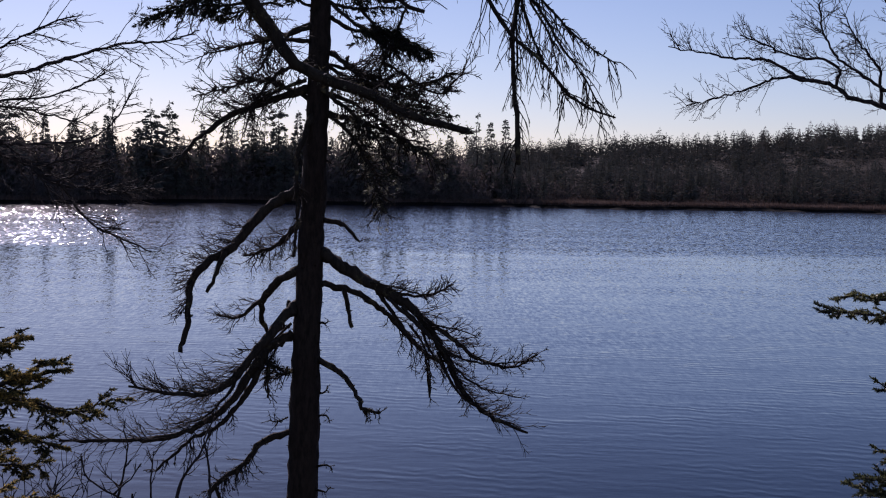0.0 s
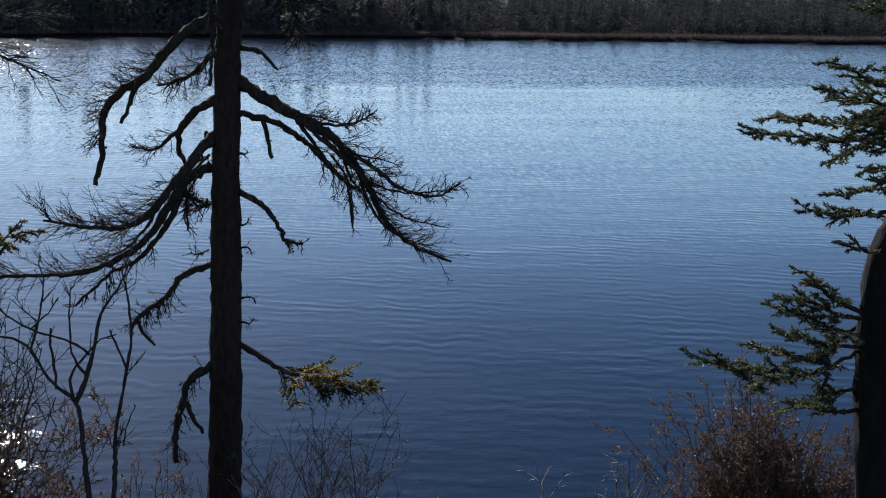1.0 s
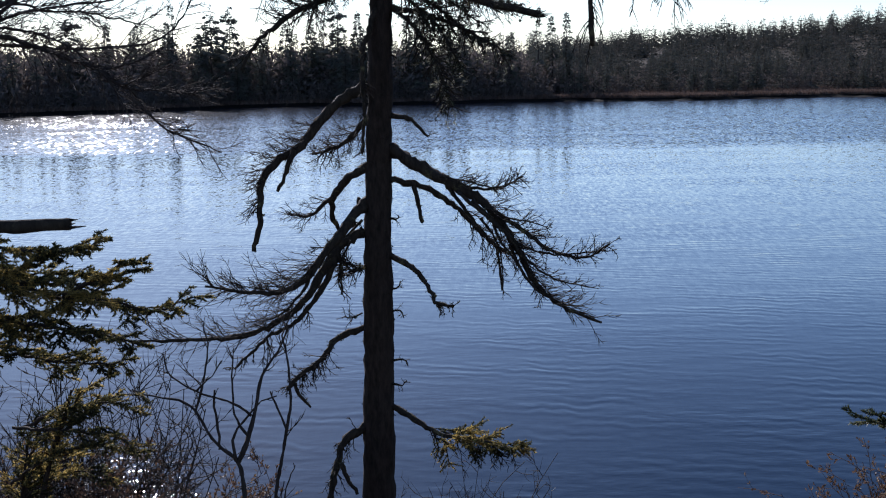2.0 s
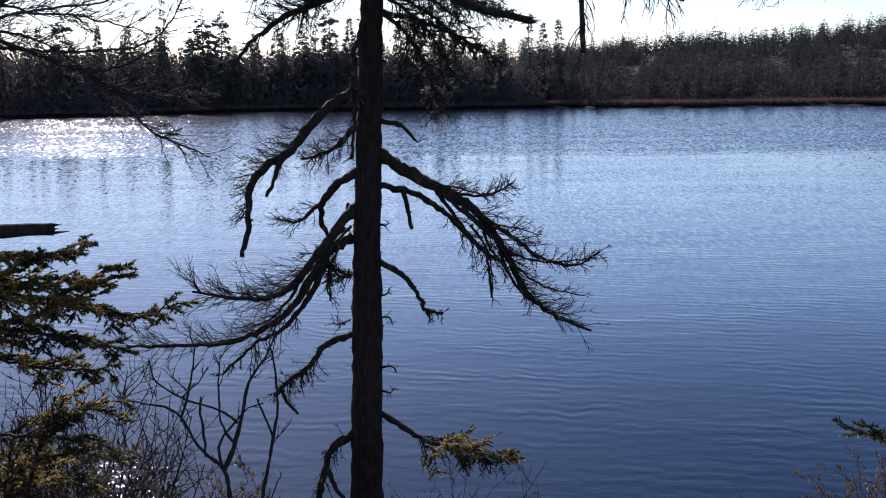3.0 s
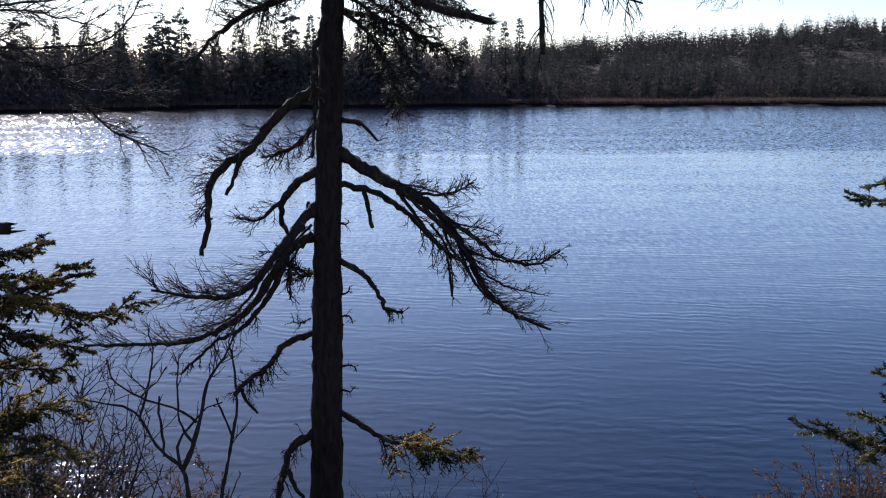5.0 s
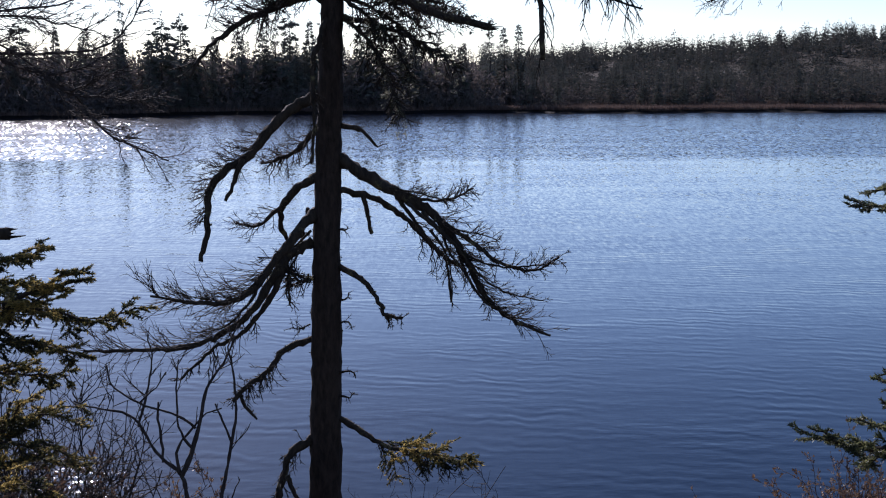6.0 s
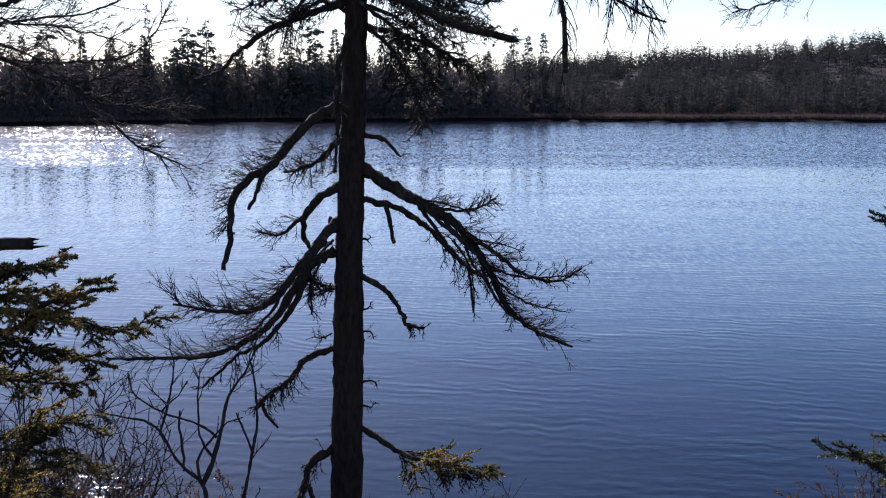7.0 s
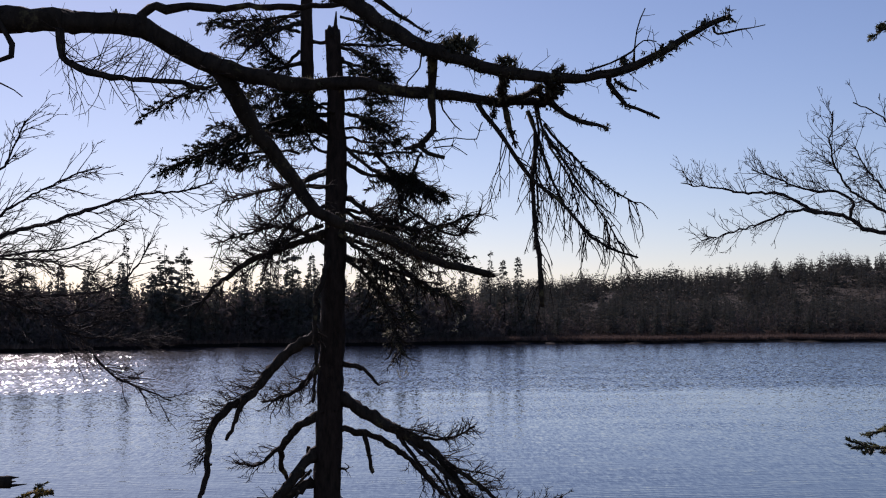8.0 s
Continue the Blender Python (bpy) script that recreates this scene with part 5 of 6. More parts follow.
    for pts, r0 in (([(0.46, 2.94, 5.22), (0.47, 2.94, 5.3), (0.49, 2.94, 5.35)], 0.003), ([(0.64, 2.91, 5.3), (0.65, 2.9, 5.28), (0.7, 2.9, 5.29), (0.76, 2.9, 5.3)], 0.003), ([(-1.7, 3.0, 5.4), (-1.3, 3.0, 5.3), (-1.11, 3.0, 5.23), (-1.03, 3.0, 5.19), (-0.98, 3.0, 5.16)], 0.006)):
        b, p = t.bough(pts, r0, 0.0015, BARK_MOSSY, "twig", 0.004, 5)
        with_twigs(b, TWIG, [(p, dict(count=4, length=0.06, lo=0.5, level=0, r=0.001, bend=0.3))])
    b, p = t.bough([(-1.74, 3.0, 4.22), (-1.3, 3.0, 4.25), (-1.12, 3.0, 4.25), (-1.0, 3.0, 4.255)], 0.022, 0.015, BARK_MOSSY, "broken_branch", 0.003, 10, 0.1, "snapped dead branch stub")
    s = Shape()
    for k in range(6):
        q = Vector((-1.01, 3.0 + rnd(-0.01, 0.01), 4.255 + rnd(-0.012, 0.012)))
        s.tube([q, q + Vector((rnd(0.02, 0.05), rnd(-0.01, 0.01), rnd(-0.01, 0.005)))], 0.005, 0.001, 4)
    part("splinters", s, TWIG, b)


def left_spruce():
    t = Tree("young_spruce", (-2.0, 4.2, ground_height(-2.0, 4.2) - 0.1), "young spruce with sunlit yellow-green needles beside the water", "spruce tree")
    t.trunk([(-2.0, 4.2, 1.7), (-2.0, 4.2, 3.0), (-1.98, 4.2, 4.2), (-1.97, 4.2, 5.0)], [0.055, 0.048, 0.035, 0.01], BARK, 12, 0.06)
    full = dict(step=0.0019, length=0.0140, width=0.0062, sub=8, flat=0.55)

    def bushy(pts, reach, n):
        b, p = t.bough(pts, 0.009, 0.002, BARK)
        with_needles(b, p, reach=reach, count=int(n * 0.85), lo=0.22, **full)

    bushy([(-1.99, 4.2, 4.0), (-1.69, 4.2, 3.95), (-1.45, 4.16, 3.88), (-1.33, 4.12, 3.88), (-1.21, 4.08, 3.87), (-1.07, 4.04, 3.85), (-0.95, 4.0, 3.9)], 0.20, 49)
    bushy([(-1.99, 4.2, 4.1), (-1.68, 4.2, 4.05), (-1.47, 4.23, 4.02), (-1.39, 4.27, 4.04), (-1.33, 4.3, 4.06)], 0.17, 39)
    bushy([(-1.4, 4.12, 3.89), (-1.25, 4.07, 3.96), (-1.17, 4.03, 4.01), (-1.08, 4.0, 4.01)], 0.10, 18)
    bushy([(-1.99, 4.2, 3.84), (-1.7, 4.2, 3.8), (-1.45, 4.13, 3.78), (-1.28, 4.07, 3.77), (-1.12, 4.0, 3.75)], 0.20, 42)
    bushy([(-1.99, 4.2, 3.72), (-1.7, 4.2, 3.69), (-1.47, 4.17, 3.66), (-1.35, 4.13, 3.66), (-1.2, 4.1, 3.66)], 0.18, 36)
    bushy([(-1.99, 4.2, 3.95), (-1.72, 4.3, 3.93), (-1.5, 4.4, 3.92), (-1.4, 4.45, 3.9)], 0.20, 36)
    bushy([(-1.99, 4.2, 3.97), (-1.57, 4.2, 3.97), (-1.47, 4.23, 4.01), (-1.39, 4.27, 4.02), (-1.32, 4.3, 4.05)], 0.15, 36)
    bushy([(-1.99, 4.2, 3.9), (-1.58, 4.2, 3.92), (-1.45, 4.17, 3.94), (-1.37, 4.13, 3.93), (-1.29, 4.1, 3.9)], 0.15, 36)
    bushy([(-1.99, 4.2, 3.78), (-1.58, 4.2, 3.8), (-1.41, 4.15, 3.85), (-1.3, 4.1, 3.9), (-1.2, 4.05, 3.96), (-1.08, 4, 4)], 0.13, 36)
    t = Tree("spruce_sapling", (-1.75, 4.3, ground_height(-1.75, 4.3) - 0.1), "small spruce sapling with thin sunlit needles among bare twigs", "spruce tree")
    t.trunk([(-1.75, 4.3, 1.7), (-1.68, 4.28, 2.6), (-1.55, 4.26, 3.2), (-1.42, 4.2, 3.55)], [0.02, 0.017, 0.012, 0.004], BARK, 8, 0.08)

    def thin(pts, reach, n):
        b, p = t.bough(pts, 0.006, 0.0015, BARK)
        with_needles(b, p, reach=reach, count=n, lo=0.2, step=0.0022, length=0.0130, width=0.0056, sub=7, flat=0.55)

    thin([(-1.66, 4.27, 3.4), (-1.48, 4.17, 3.42), (-1.32, 4.13, 3.42), (-1.16, 4.1, 3.38)], 0.12, 25)
    thin([(-1.62, 4.27, 3.4), (-1.5, 4.23, 3.46), (-1.33, 4.27, 3.49), (-1.2, 4.3, 3.45)], 0.12, 24)
    thin([(-1.68, 4.27, 3.2), (-1.48, 4.17, 3.33), (-1.35, 4.13, 3.38), (-1.25, 4.1, 3.37)], 0.10, 24)
    thin([(-1.5, 4.25, 3.35), (-1.42, 4.2, 3.5), (-1.33, 4.16, 3.58), (-1.25, 4.13, 3.62)], 0.08, 18)
    thin([(-1.68, 4.28, 2.9), (-1.6, 4.3, 3.39), (-1.46, 4.3, 3.43), (-1.36, 4.3, 3.47), (-1.27, 4.3, 3.51), (-1.2, 4.3, 3.5)], 0.13, 30)
    thin([(-1.69, 4.28, 2.8), (-1.61, 4.3, 3.25), (-1.48, 4.28, 3.3), (-1.35, 4.25, 3.34), (-1.21, 4.22, 3.33), (-1.16, 4.2, 3.32)], 0.13, 30)
    thin([(-1.68, 4.28, 2.95), (-1.6, 4.3, 3.31), (-1.49, 4.27, 3.38), (-1.4, 4.23, 3.45), (-1.32, 4.2, 3.53)], 0.12, 28)
    thin([(-1.7, 4.29, 2.7), (-1.65, 4.4, 3.2), (-1.53, 4.4, 3.22), (-1.44, 4.4, 3.28), (-1.36, 4.4, 3.32)], 0.12, 26)
    thin([(-1.7, 4.3, 3.1), (-1.55, 4.3, 3.2), (-1.42, 4.28, 3.24), (-1.3, 4.25, 3.22)], 0.12, 20)


def right_spruce():
    t = Tree("leaning_spruce", (1.84, 4.0, ground_height(1.84, 4.0) - 0.1), "spruce with a curved dark trunk and green needled boughs", "spruce tree")
    line = t.trunk([(1.88, 4.0, 1.8), (1.853, 4.0, 2.5), (1.813, 4.0, 3.03), (1.796, 4.0, 3.27), (1.778, 4.0, 3.5), (1.778, 4.0, 3.66), (1.796, 4.0, 3.83), (1.87, 4.0, 3.97), (1.97, 4.0, 4.14), (2.1, 4.0, 4.5), (2.15, 4.0, 5.4), (2.16, 4.0, 6.2)],
            [0.085, 0.075, 0.068, 0.067, 0.067, 0.067, 0.066, 0.06, 0.058, 0.05, 0.035, 0.01], BARK_DARK, 22, 0.12)
    flakes = Shape()
    for lo, hi, r, n in ((0.02, 0.25, 0.104, 110), (0.25, 0.55, 0.095, 160), (0.55, 0.75, 0.078, 60)):
        tufts(flakes, line, r, n, 0.012, lo, hi)
    tagged(part("bark_flakes", flakes, BARK_DARK, t.root, smooth=False), kind="stuff")

    def green(pts, reach, count):
        b, p = t.bough(pts, 0.0075, 0.0018, BARK)
        with_needles(b, p, NEEDLE_GREEN, reach=reach, count=count, lo=0.16, step=0.0019, length=0.0125, width=0.0052, sub=6, flat=0.55, droop=0.02)

    green([(1.846, 3.95, 4.344), (1.696, 3.888, 4.369), (1.591, 3.825, 4.408), (1.502, 3.762, 4.442), (1.425, 3.7, 4.455)], 0.1, 18)
    green([(1.87, 4, 4.324), (1.744, 3.95, 4.311), (1.618, 3.9, 4.331), (1.529, 3.85, 4.359), (1.459, 3.8, 4.374)], 0.13, 22)
    green([(1.874, 4, 4.273), (1.686, 3.93, 4.267), (1.547, 3.86, 4.261), (1.419, 3.79, 4.275), (1.328, 3.72, 4.292), (1.24, 3.65, 4.294)], 0.11, 30)
    green([(1.878, 4, 4.214), (1.723, 3.933, 4.242), (1.611, 3.867, 4.211), (1.468, 3.8, 4.214), (1.36, 3.733, 4.236), (1.256, 3.667, 4.246), (1.175, 3.6, 4.253)], 0.12, 34)
    green([(1.902, 4.05, 4.192), (1.801, 4.062, 4.174), (1.735, 4.075, 4.182), (1.67, 4.087, 4.146), (1.622, 4.1, 4.123)], 0.11, 22)
    green([(1.897, 4.05, 4.14), (1.833, 4.083, 4.102), (1.775, 4.117, 4.099), (1.745, 4.15, 4.068)], 0.09, 14)
    green([(1.86, 4, 4.077), (1.764, 3.963, 4.074), (1.688, 3.925, 4.055), (1.604, 3.888, 4.042), (1.521, 3.85, 4.045)], 0.1, 20)
    green([(1.769, 4, 3.966), (1.684, 3.925, 3.97), (1.584, 3.85, 3.981), (1.477, 3.775, 4.005), (1.386, 3.7, 4.034)], 0.1, 24)
    green([(1.724, 3.98, 3.84), (1.651, 3.915, 3.866), (1.563, 3.85, 3.896)], 0.07, 10)
    green([(1.867, 4, 4.383), (1.773, 3.95, 4.402), (1.694, 3.9, 4.425)], 0.1, 14)
    green([(1.896, 4.05, 4.295), (1.832, 4.067, 4.285), (1.75, 4.083, 4.276), (1.695, 4.1, 4.266)], 0.13, 22)
    green([(1.899, 4.05, 4.235), (1.842, 4.083, 4.241), (1.784, 4.117, 4.256), (1.735, 4.15, 4.245)], 0.13, 22)
    green([(1.691, 3.95, 3.651), (1.608, 3.913, 3.688), (1.538, 3.875, 3.74), (1.479, 3.837, 3.783), (1.431, 3.8, 3.814)], 0.1, 20)
    green([(1.693, 3.95, 3.625), (1.592, 3.912, 3.653), (1.506, 3.875, 3.698), (1.422, 3.837, 3.716), (1.371, 3.8, 3.728)], 0.11, 24)
    green([(1.696, 3.95, 3.572), (1.59, 3.9, 3.604), (1.481, 3.85, 3.662), (1.393, 3.8, 3.692), (1.318, 3.75, 3.72)], 0.11, 26)
    green([(1.711, 3.98, 3.529), (1.617, 3.96, 3.536), (1.537, 3.94, 3.561), (1.459, 3.92, 3.576), (1.398, 3.9, 3.604)], 0.1, 22)
    green([(1.72, 4, 3.506), (1.589, 3.925, 3.476), (1.456, 3.85, 3.465), (1.352, 3.775, 3.489), (1.234, 3.7, 3.53), (1.119, 3.625, 3.576), (1.037, 3.55, 3.619)], 0.12, 36)
    green([(1.599, 3.95, 3.477), (1.52, 3.888, 3.505), (1.409, 3.825, 3.55), (1.318, 3.762, 3.577), (1.246, 3.7, 3.615)], 0.09, 20)
    green([(1.465, 3.85, 3.465), (1.373, 3.788, 3.502), (1.267, 3.725, 3.514), (1.18, 3.662, 3.546), (1.107, 3.6, 3.609)], 0.1, 20)
    green([(1.732, 4, 3.302), (1.641, 3.988, 3.304), (1.563, 3.975, 3.319), (1.504, 3.963, 3.334), (1.449, 3.95, 3.312)], 0.09, 20)
    green([(1.727, 4, 3.388), (1.689, 4.025, 3.364), (1.645, 4.05, 3.339), (1.592, 4.075, 3.297), (1.546, 4.1, 3.304)], 0.09, 18)
    green([(1.621, 4, 3.427), (1.624, 4.025, 3.384), (1.612, 4.05, 3.351)], 0.06, 8)
    green([(1.361, 3.8, 3.482), (1.328, 3.8, 3.457), (1.305, 3.8, 3.434)], 0.07, 10)
    green([(1.737, 4.05, 3.574), (1.703, 4.083, 3.53), (1.664, 4.117, 3.476), (1.623, 4.15, 3.441)], 0.12, 20)
    green([(2.1, 4.05, 4.6), (1.96, 4.1, 4.58), (1.78, 3.95, 4.6), (1.55, 3.8, 4.61)], 0.15, 22)
    green([(1.78, 4, 3.6), (1.9, 3.9, 3.62), (2.05, 3.85, 3.66)], 0.15, 20)
    green([(1.78, 4, 3.4), (1.92, 4.1, 3.42), (2.1, 4.15, 3.4)], 0.15, 20)
    green([(1.78, 4, 3.5), (1.95, 4.05, 3.55), (2.1, 4, 3.58)], 0.13, 18)
    green([(2.13, 4, 5.5), (1.75, 3.95, 5.58), (1.52, 3.9, 5.55), (1.33, 3.8, 5.48)], 0.15, 25)


def bare_trees():
    """Leafless hardwoods standing to either side, with fine twigs against the sky."""
    t = Tree("bare_tree", (-2.9, 5.6, ground_height(-2.9, 5.6) - 0.1), "leafless tree with wide sprays of fine twigs", "tree", "leafless trees on the bank")
    t.trunk([(-2.95, 5.6, 1.2), (-2.9, 5.6, 2.8), (-2.85, 5.6, 4.4), (-2.8, 5.6, 5.8), (-2.78, 5.6, 7.0)], [0.11, 0.09, 0.075, 0.05, 0.02], BARK_GREY, 14, 0.05)
    fine = dict(level=2, kids=4, r=0.0026, bend=0.2)

    def spread(pts, r0, n, ln, bias):
        b, p = t.bough(pts, r0 * 0.72, 0.003, BARK_GREY, wobble=0.008)
        with_twigs(b, BARK_GREY, [(p, dict(fine, count=int(n * 2.0), length=ln * 1.05, lo=0.34, bias=(bias[0], 0, bias[2] * 0.4), pull=(0.15, 0, 0.08), spread=0.6))])

    spread([(-2.83, 5.6, 4.6), (-2.25, 5.6, 4.86), (-1.94, 5.7, 5.0), (-1.77, 5.8, 5.06), (-1.57, 5.9, 5.14), (-1.38, 6.0, 5.21), (-1.17, 6.1, 5.24), (-1.06, 6.2, 5.3)], 0.024, 22, 0.34, (0.8, 0, 0.5))
    spread([(-2.82, 5.6, 5.0), (-2.16, 5.6, 5.21), (-1.94, 5.67, 5.29), (-1.91, 5.73, 5.37), (-1.87, 5.8, 5.53)], 0.0168, 16, 0.28, (0.2, 0, 0.6))
    spread([(-2.84, 5.6, 4.5), (-2.15, 5.6, 4.86), (-1.94, 5.7, 5.09), (-1.83, 5.8, 5.19), (-1.68, 5.9, 5.29), (-1.57, 6.0, 5.34)], 0.0168, 18, 0.30, (0.6, 0, 0.5))
    spread([(-2.84, 5.6, 4.5), (-2.15, 5.6, 4.84), (-1.85, 5.73, 4.92), (-1.66, 5.87, 4.96), (-1.46, 6.0, 5.07)], 0.0156, 18, 0.30, (0.7, 0, 0.2))
    spread([(-2.86, 5.6, 4.75), (-2.19, 5.6, 4.79), (-1.92, 5.64, 4.72), (-1.81, 5.68, 4.67), (-1.7, 5.71, 4.63), (-1.59, 5.75, 4.55), (-1.54, 5.79, 4.46), (-1.45, 5.82, 4.36), (-1.35, 5.86, 4.31), (-1.22, 5.9, 4.25)], 0.022, 30, 0.3, (0.8, 0, 0.0))
    spread([(-2.86, 5.6, 4.7), (-2.23, 5.7, 4.75), (-1.96, 5.76, 4.74), (-1.81, 5.81, 4.73), (-1.67, 5.87, 4.74), (-1.53, 5.93, 4.76), (-1.45, 5.99, 4.82), (-1.39, 6.04, 4.9), (-1.37, 6.1, 4.99)], 0.017, 22, 0.26, (0.5, 0, 0.5))
    spread([(-1.78, 5.7, 4.67), (-1.71, 5.7, 4.64), (-1.56, 5.75, 4.67), (-1.46, 5.8, 4.73)], 0.008, 10, 0.2, (0.7, 0, 0))
    spread([(-1.68, 5.7, 4.61), (-1.62, 5.7, 4.57), (-1.55, 5.8, 4.6), (-1.42, 5.9, 4.66)], 0.008, 12, 0.2, (0.7, 0, 0))
    spread([(-1.68, 5.71, 4.62), (-1.63, 5.75, 4.56), (-1.48, 5.83, 4.54), (-1.36, 5.92, 4.53), (-1.26, 6.0, 4.56)], 0.008, 18, 0.2, (0.7, 0, 0.1))
    spread([(-2.84, 5.6, 4.9), (-2.17, 5.7, 4.94), (-1.96, 5.78, 4.9), (-1.83, 5.85, 4.9), (-1.7, 5.92, 4.87), (-1.56, 6.0, 4.84)], 0.015, 26, 0.26, (0.7, 0, 0.1))
    spread([(-2.84, 5.6, 4.8), (-2.14, 5.6, 4.82), (-1.91, 5.63, 4.78), (-1.78, 5.67, 4.7), (-1.67, 5.7, 4.58), (-1.6, 5.72, 4.45)], 0.014, 26, 0.26, (0.6, 0, -0.2))
    t = Tree("bare_tree", (4.0, 7.5, ground_height(4.0, 7.5) - 0.1), "leafless hardwood with crooked grey boughs against the sky", "tree", "leafless trees on the bank")
    t.trunk([(4.1, 7.5, 0.3), (4.05, 7.5, 2.5), (3.98, 7.5, 4.4), (3.9, 7.5, 6.0), (3.85, 7.5, 7.5)], [0.13, 0.11, 0.09, 0.06, 0.02], BARK_GREY, 14, 0.05)
    fine = dict(level=2, kids=4, r=0.0025, bend=0.22)

    def reach_over(pts, r0, n, ln, bias):
        b, p = t.bough(pts, r0 * 0.74, 0.003, BARK_GREY, wobble=0.012)
        with_twigs(b, BARK_GREY, [(p, dict(fine, count=int(n * 2.1), length=ln, lo=0.3, bias=bias, pull=(0, 0, 0.15), spread=0.7))])

    reach_over([(3.98, 7.5, 4.7), (3.28, 7.5, 5.0), (2.91, 7.56, 5.04), (2.69, 7.62, 5.1), (2.58, 7.69, 5.14), (2.5, 7.75, 5.21), (2.31, 7.81, 5.26), (2.14, 7.88, 5.36), (1.86, 7.94, 5.39), (1.54, 8.0, 5.45)], 0.036, 26, 0.34, (-0.5, 0, 0.6))
    reach_over([(2.51, 7.74, 5.2), (2.54, 7.75, 5.3), (2.45, 7.8, 5.37), (2.29, 7.85, 5.39), (1.96, 7.9, 5.52)], 0.0144, 20, 0.30, (-0.4, 0, 0.6))
    reach_over([(2.45, 7.75, 5.22), (2.3, 7.72, 5.24), (2.14, 7.7, 5.24), (1.9, 7.7, 5.15), (1.6, 7.7, 5.07)], 0.0132, 18, 0.26, (-0.6, 0, 0.1))
    reach_over([(2.95, 7.58, 5.04), (2.65, 7.57, 5.24), (2.44, 7.55, 5.38), (2.34, 7.52, 5.58), (2.35, 7.5, 5.82)], 0.0156, 22, 0.32, (-0.4, 0, 0.4))
    reach_over([(3.93, 7.5, 5.4), (2.9, 7.5, 5.45), (2.76, 7.5, 5.6), (2.66, 7.5, 5.77), (2.47, 7.5, 5.87)], 0.0192, 22, 0.3, (-0.4, 0, 0.2))
    reach_over([(2.75, 7.6, 5.08), (2.72, 7.6, 5.3), (2.6, 7.6, 5.45), (2.5, 7.6, 5.62)], 0.0144, 18, 0.28, (-0.4, 0, 0.4))


def bare_sapling():
    t = Tree("bare_sapling", (-0.95, 5.0, ground_height(-0.95, 5.0) - 0.1), "slender leafless sapling with upright forked stems", "sapling")

    def stem(pts, r0, r1, n, ln):
        b, p = t.bough(pts, r0 * 1.15, r1 * 1.2, BARK_GREY, "stem", 0.004, 7, 0.3)
        with_twigs(b, BARK_GREY, [(p, dict(count=n, length=ln, lo=0.6, level=1, kids=2, r=0.0028, bend=0.2, spread=0.55, pull=(0, 0, 0.4)))])

    stem([(-0.97, 5.0, 1.5), (-0.975, 5.0, 2.4), (-1.0, 5.0, 2.9), (-1.02, 5.0, 3.04), (-1.1, 5.0, 3.115), (-1.14, 5.0, 3.177), (-1.186, 5.0, 3.262), (-1.25, 5.0, 3.305), (-1.32, 5.0, 3.316), (-1.39, 5.0, 3.331), (-1.44, 5.0, 3.352)], 0.020, 0.0028, 4, 0.1)
    stem([(-1.02, 5.0, 3.044), (-0.99, 5.01, 3.107), (-0.965, 5.02, 3.192), (-0.941, 5.03, 3.277), (-0.931, 5.04, 3.362), (-0.884, 5.05, 3.446), (-0.837, 5.06, 3.515), (-0.805, 5.06, 3.6)], 0.0095, 0.0026, 10, 0.2)
    stem([(-0.964, 5.02, 3.234), (-1.03, 5.0, 3.29), (-1.097, 4.98, 3.32), (-1.171, 4.96, 3.354), (-1.238, 4.95, 3.393), (-1.281, 4.95, 3.439), (-1.291, 4.95, 3.508)], 0.0048, 0.0024, 2, 0.08)
    stem([(-1.183, 5.0, 3.245), (-1.18, 5.0, 3.275), (-1.156, 5.0, 3.354), (-1.135, 5.0, 3.446), (-1.124, 5.0, 3.538), (-1.14, 5.0, 3.6)], 0.0058, 0.0022, 3, 0.14)
    stem([(-1.092, 5.0, 3.1), (-1.094, 5.0, 3.125), (-1.1, 5.0, 3.215), (-1.109, 5.0, 3.277), (-1.104, 5.0, 3.347)], 0.0055, 0.0035, 2, 0.06)
    stem([(-1.03, 5.0, 3.052), (-1.038, 5.0, 3.138), (-1.015, 5.01, 3.184), (-0.972, 5.02, 3.238), (-0.92, 5.03, 3.29), (-0.86, 5.04, 3.31)], 0.006, 0.002, 2, 0.1)
    stem([(-0.975, 5.01, 3.15), (-1.02, 5.0, 3.22), (-1.03, 5.0, 3.31), (-1.028, 5.0, 3.43), (-1.02, 5.0, 3.52)], 0.005, 0.002, 4, 0.12)
    stem([(-1.171, 4.96, 3.354), (-1.102, 4.96, 3.416), (-1.063, 4.96, 3.477)], 0.0035, 0.002, 2, 0.08)
    stem([(-0.92, 5.0, 1.5), (-0.89, 5.0, 2.5), (-0.87, 5.0, 2.9), (-0.846, 5.0, 3.03), (-0.825, 5.0, 3.14), (-0.814, 5.0, 3.207), (-0.797, 5.0, 3.292), (-0.8, 5.0, 3.4), (-0.808, 5.0, 3.492), (-0.821, 5.0, 3.568), (-0.78, 5.0, 3.66)], 0.0165, 0.0022, 9, 0.22)
    stem([(-0.815, 5.0, 3.18), (-0.826, 5.0, 3.205), (-0.851, 5.0, 3.269), (-0.879, 5.0, 3.339)], 0.005, 0.0025, 1, 0.06)
    stem([(-0.84, 5.0, 2.86), (-0.828, 5.0, 2.934), (-0.804, 5.0, 2.997), (-0.788, 5.0, 3.031)], 0.003, 0.0016, 1, 0.05)


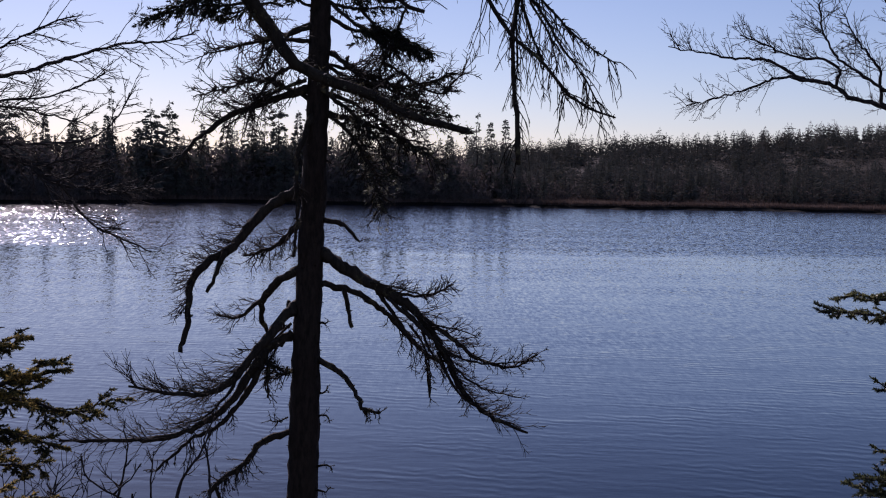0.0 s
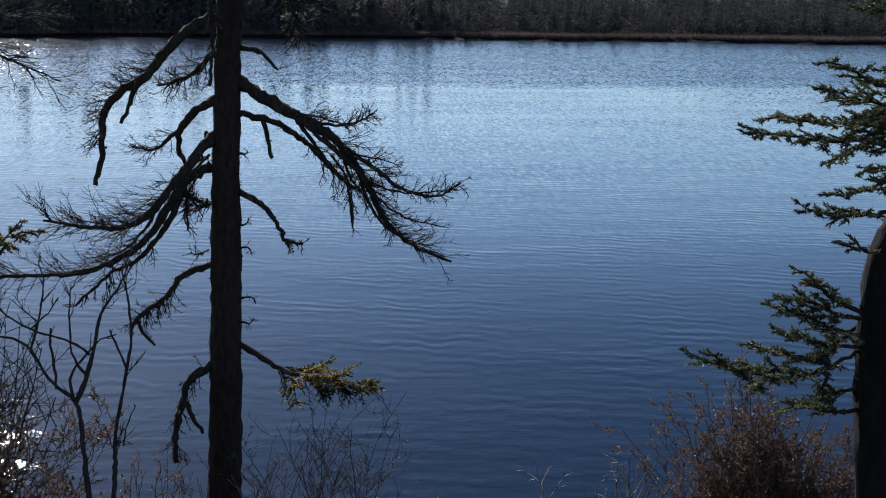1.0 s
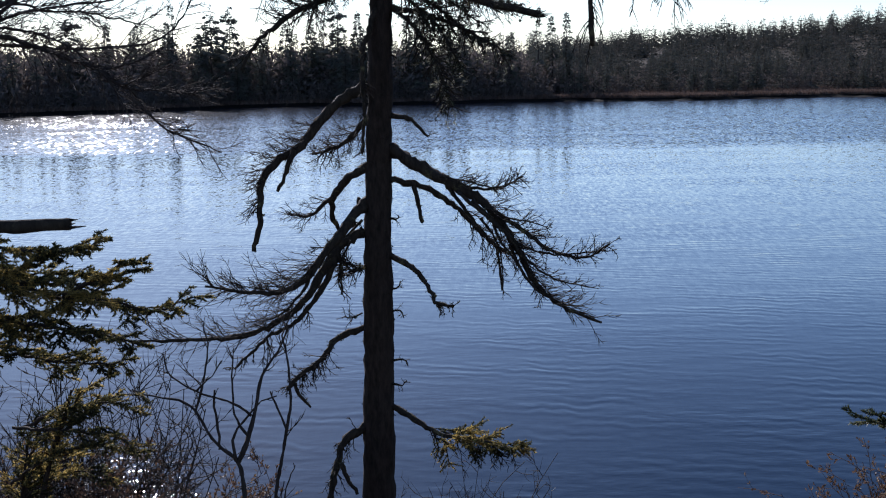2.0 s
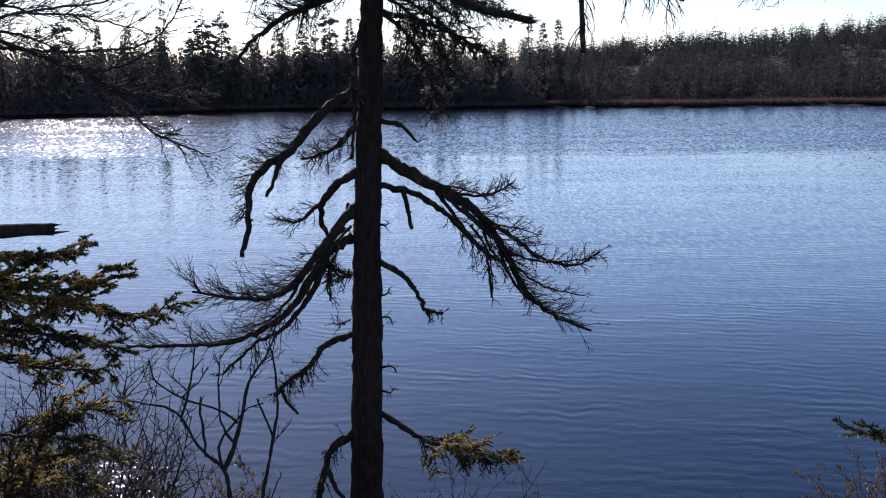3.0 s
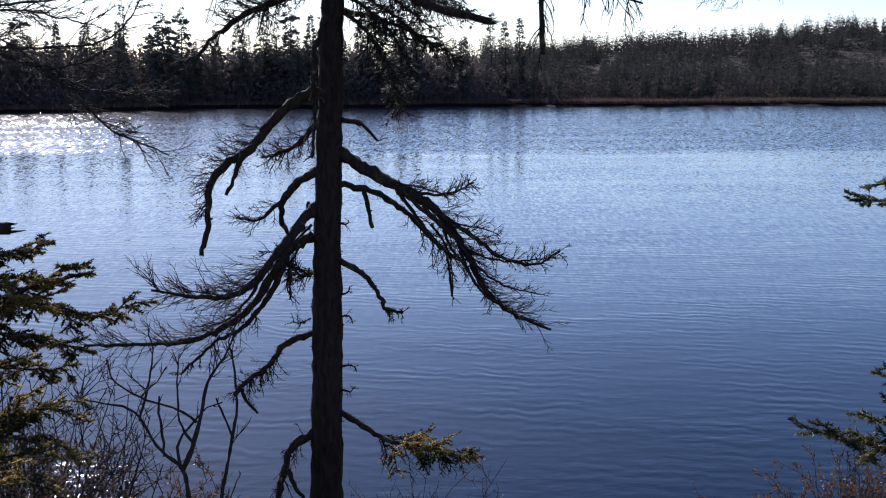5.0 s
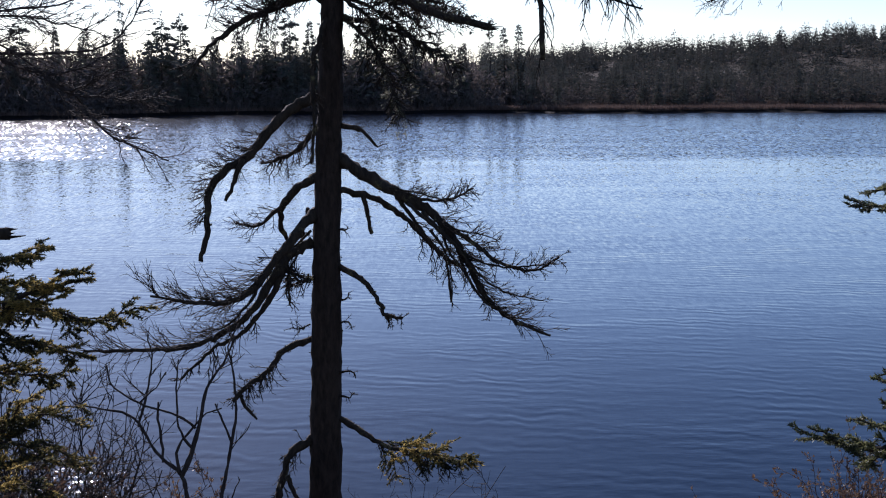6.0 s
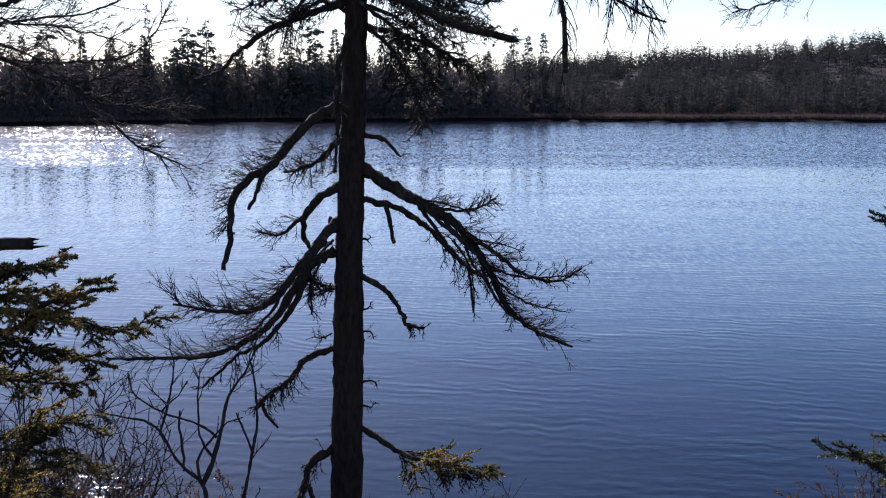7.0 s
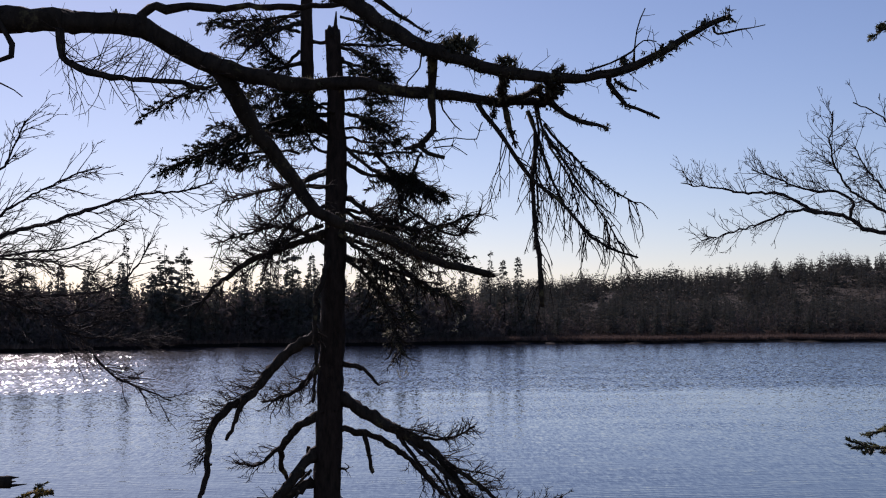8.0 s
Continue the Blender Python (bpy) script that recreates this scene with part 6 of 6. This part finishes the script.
def shrub(at, height, width, stems, mat, label, buds=0.0, lean=0.35, kids=5, r=0.0044, bend=0.11, spread=0.65):
    x, y = at
    z = ground_height(x, y) - 0.05
    root = thing("shrub", (x, y, z), label, "shrub", "shrubs along the bank")
    leaves = Shape()
    for _ in range(stems):
        s, tips = Shape(), []
        a, d = rnd(0, 6.28), math.sqrt(random.random()) * width
        p = Vector((x + d * math.cos(a) * 0.45, y + d * math.sin(a) * 0.45, z))
        way = Vector((d * math.cos(a) * 0.9, d * math.sin(a) * 0.9, height)) + rand_dir() * lean * 0.2
        line = grow(p, way, height * rnd(0.7, 1.08), bend, Vector((0, 0, 0.1)), 9)
        s.tube(line, r, r * 0.4, 4, 0.1, cap=False)
        tips.append(line)
        twigs(s, line, kids, height * 0.26, 0.35, 1.0, spread, (0, 0, 0.3), bend + 0.09, r * 0.55, 1, 4, None, tips)
        part("stem", s, mat, root)
        for line in tips:
            for _ in range(5):
                if random.random() < buds:
                    p, w = at_path(line, rnd(0.3, 1.0))
                    leaves.leaf(p, (w + rand_dir() * 0.8).normalized(), rnd(0.012, 0.028), rnd(0.006, 0.014))
    if buds:
        tagged(part("dry_leaf_litter", leaves, DRY_LEAF, root, smooth=False), kind="stuff")


old_spruce()
overhead_limbs()
left_spruce()
right_spruce()
bare_trees()
bare_sapling()

DARK = "dark reddish brown twiggy shrub with withered leaves"
RED = "dense reddish brown shrub with dry buds on the bank"
shrub((2.10, 6.0), 1.40, 0.14, 130, TWIG_RED, RED, 0.9, 0.3, 6, 0.0040, 0.13)
shrub((1.86, 6.0), 1.22, 0.07, 44, TWIG_RED, RED, 0.9, 0.3, 5, 0.0040, 0.11)
shrub((2.36, 6.05), 1.20, 0.13, 80, TWIG_RED, RED, 0.9, 0.3, 6, 0.0040, 0.13)
shrub((2.82, 6.0), 1.22, 0.14, 60, TWIG_RED, "brown shrub with yellowed leaves behind the leaning spruce", 0.9, 0.3, 6, 0.0040, 0.13)
shrub((1.38, 6.2), 1.27, 0.12, 9, TWIG_PALE, "pale grey leafless shrub with thin forked twigs", 0.0, 0.5, 9, 0.0060, 0.2)
shrub((2.56, 6.3), 1.36, 0.12, 6, TWIG_PALE, "pale grey leafless shrub with thin forked twigs", 0.0, 0.5, 8, 0.0036, 0.26)
shrub((-0.14, 6.9), 1.62, 0.24, 22, BARK_GREY, "grey leafless shrub with crooked twigs beside the old spruce", 0.0, 0.4, 12, 0.0046, 0.28, 0.95)
shrub((-0.2, 6.7), 1.42, 0.2, 7, TWIG_PALE, "pale grey forked twigs beside the old spruce", 0.0, 0.4, 8, 0.0044, 0.3)
shrub((-0.55, 6.9), 1.22, 0.35, 26, TWIG_RED, "brown leafless shrub at the foot of the old spruce", 0.1)
shrub((-0.9, 6.5), 1.15, 0.26, 26, TWIG_RED, RED, 0.2)
shrub((-1.76, 5.4), 1.74, 0.20, 52, TWIG, "dark leafless shrub with many fine curved twigs", 0.0, 0.6, 15, 0.0054, 0.2, 0.85)
shrub((-2.02, 5.35), 1.68, 0.20, 40, TWIG, "dark leafless shrub with many fine curved twigs", 0.0, 0.6, 14, 0.0052, 0.2, 0.85)
shrub((-1.9, 5.3), 1.36, 0.30, 100, TWIG_DARK, DARK, 0.8, 0.5, 8, 0.0040, 0.22)
shrub((-1.60, 5.4), 1.36, 0.22, 90, TWIG_DARK, DARK, 0.9, 0.5, 8, 0.0040, 0.22)
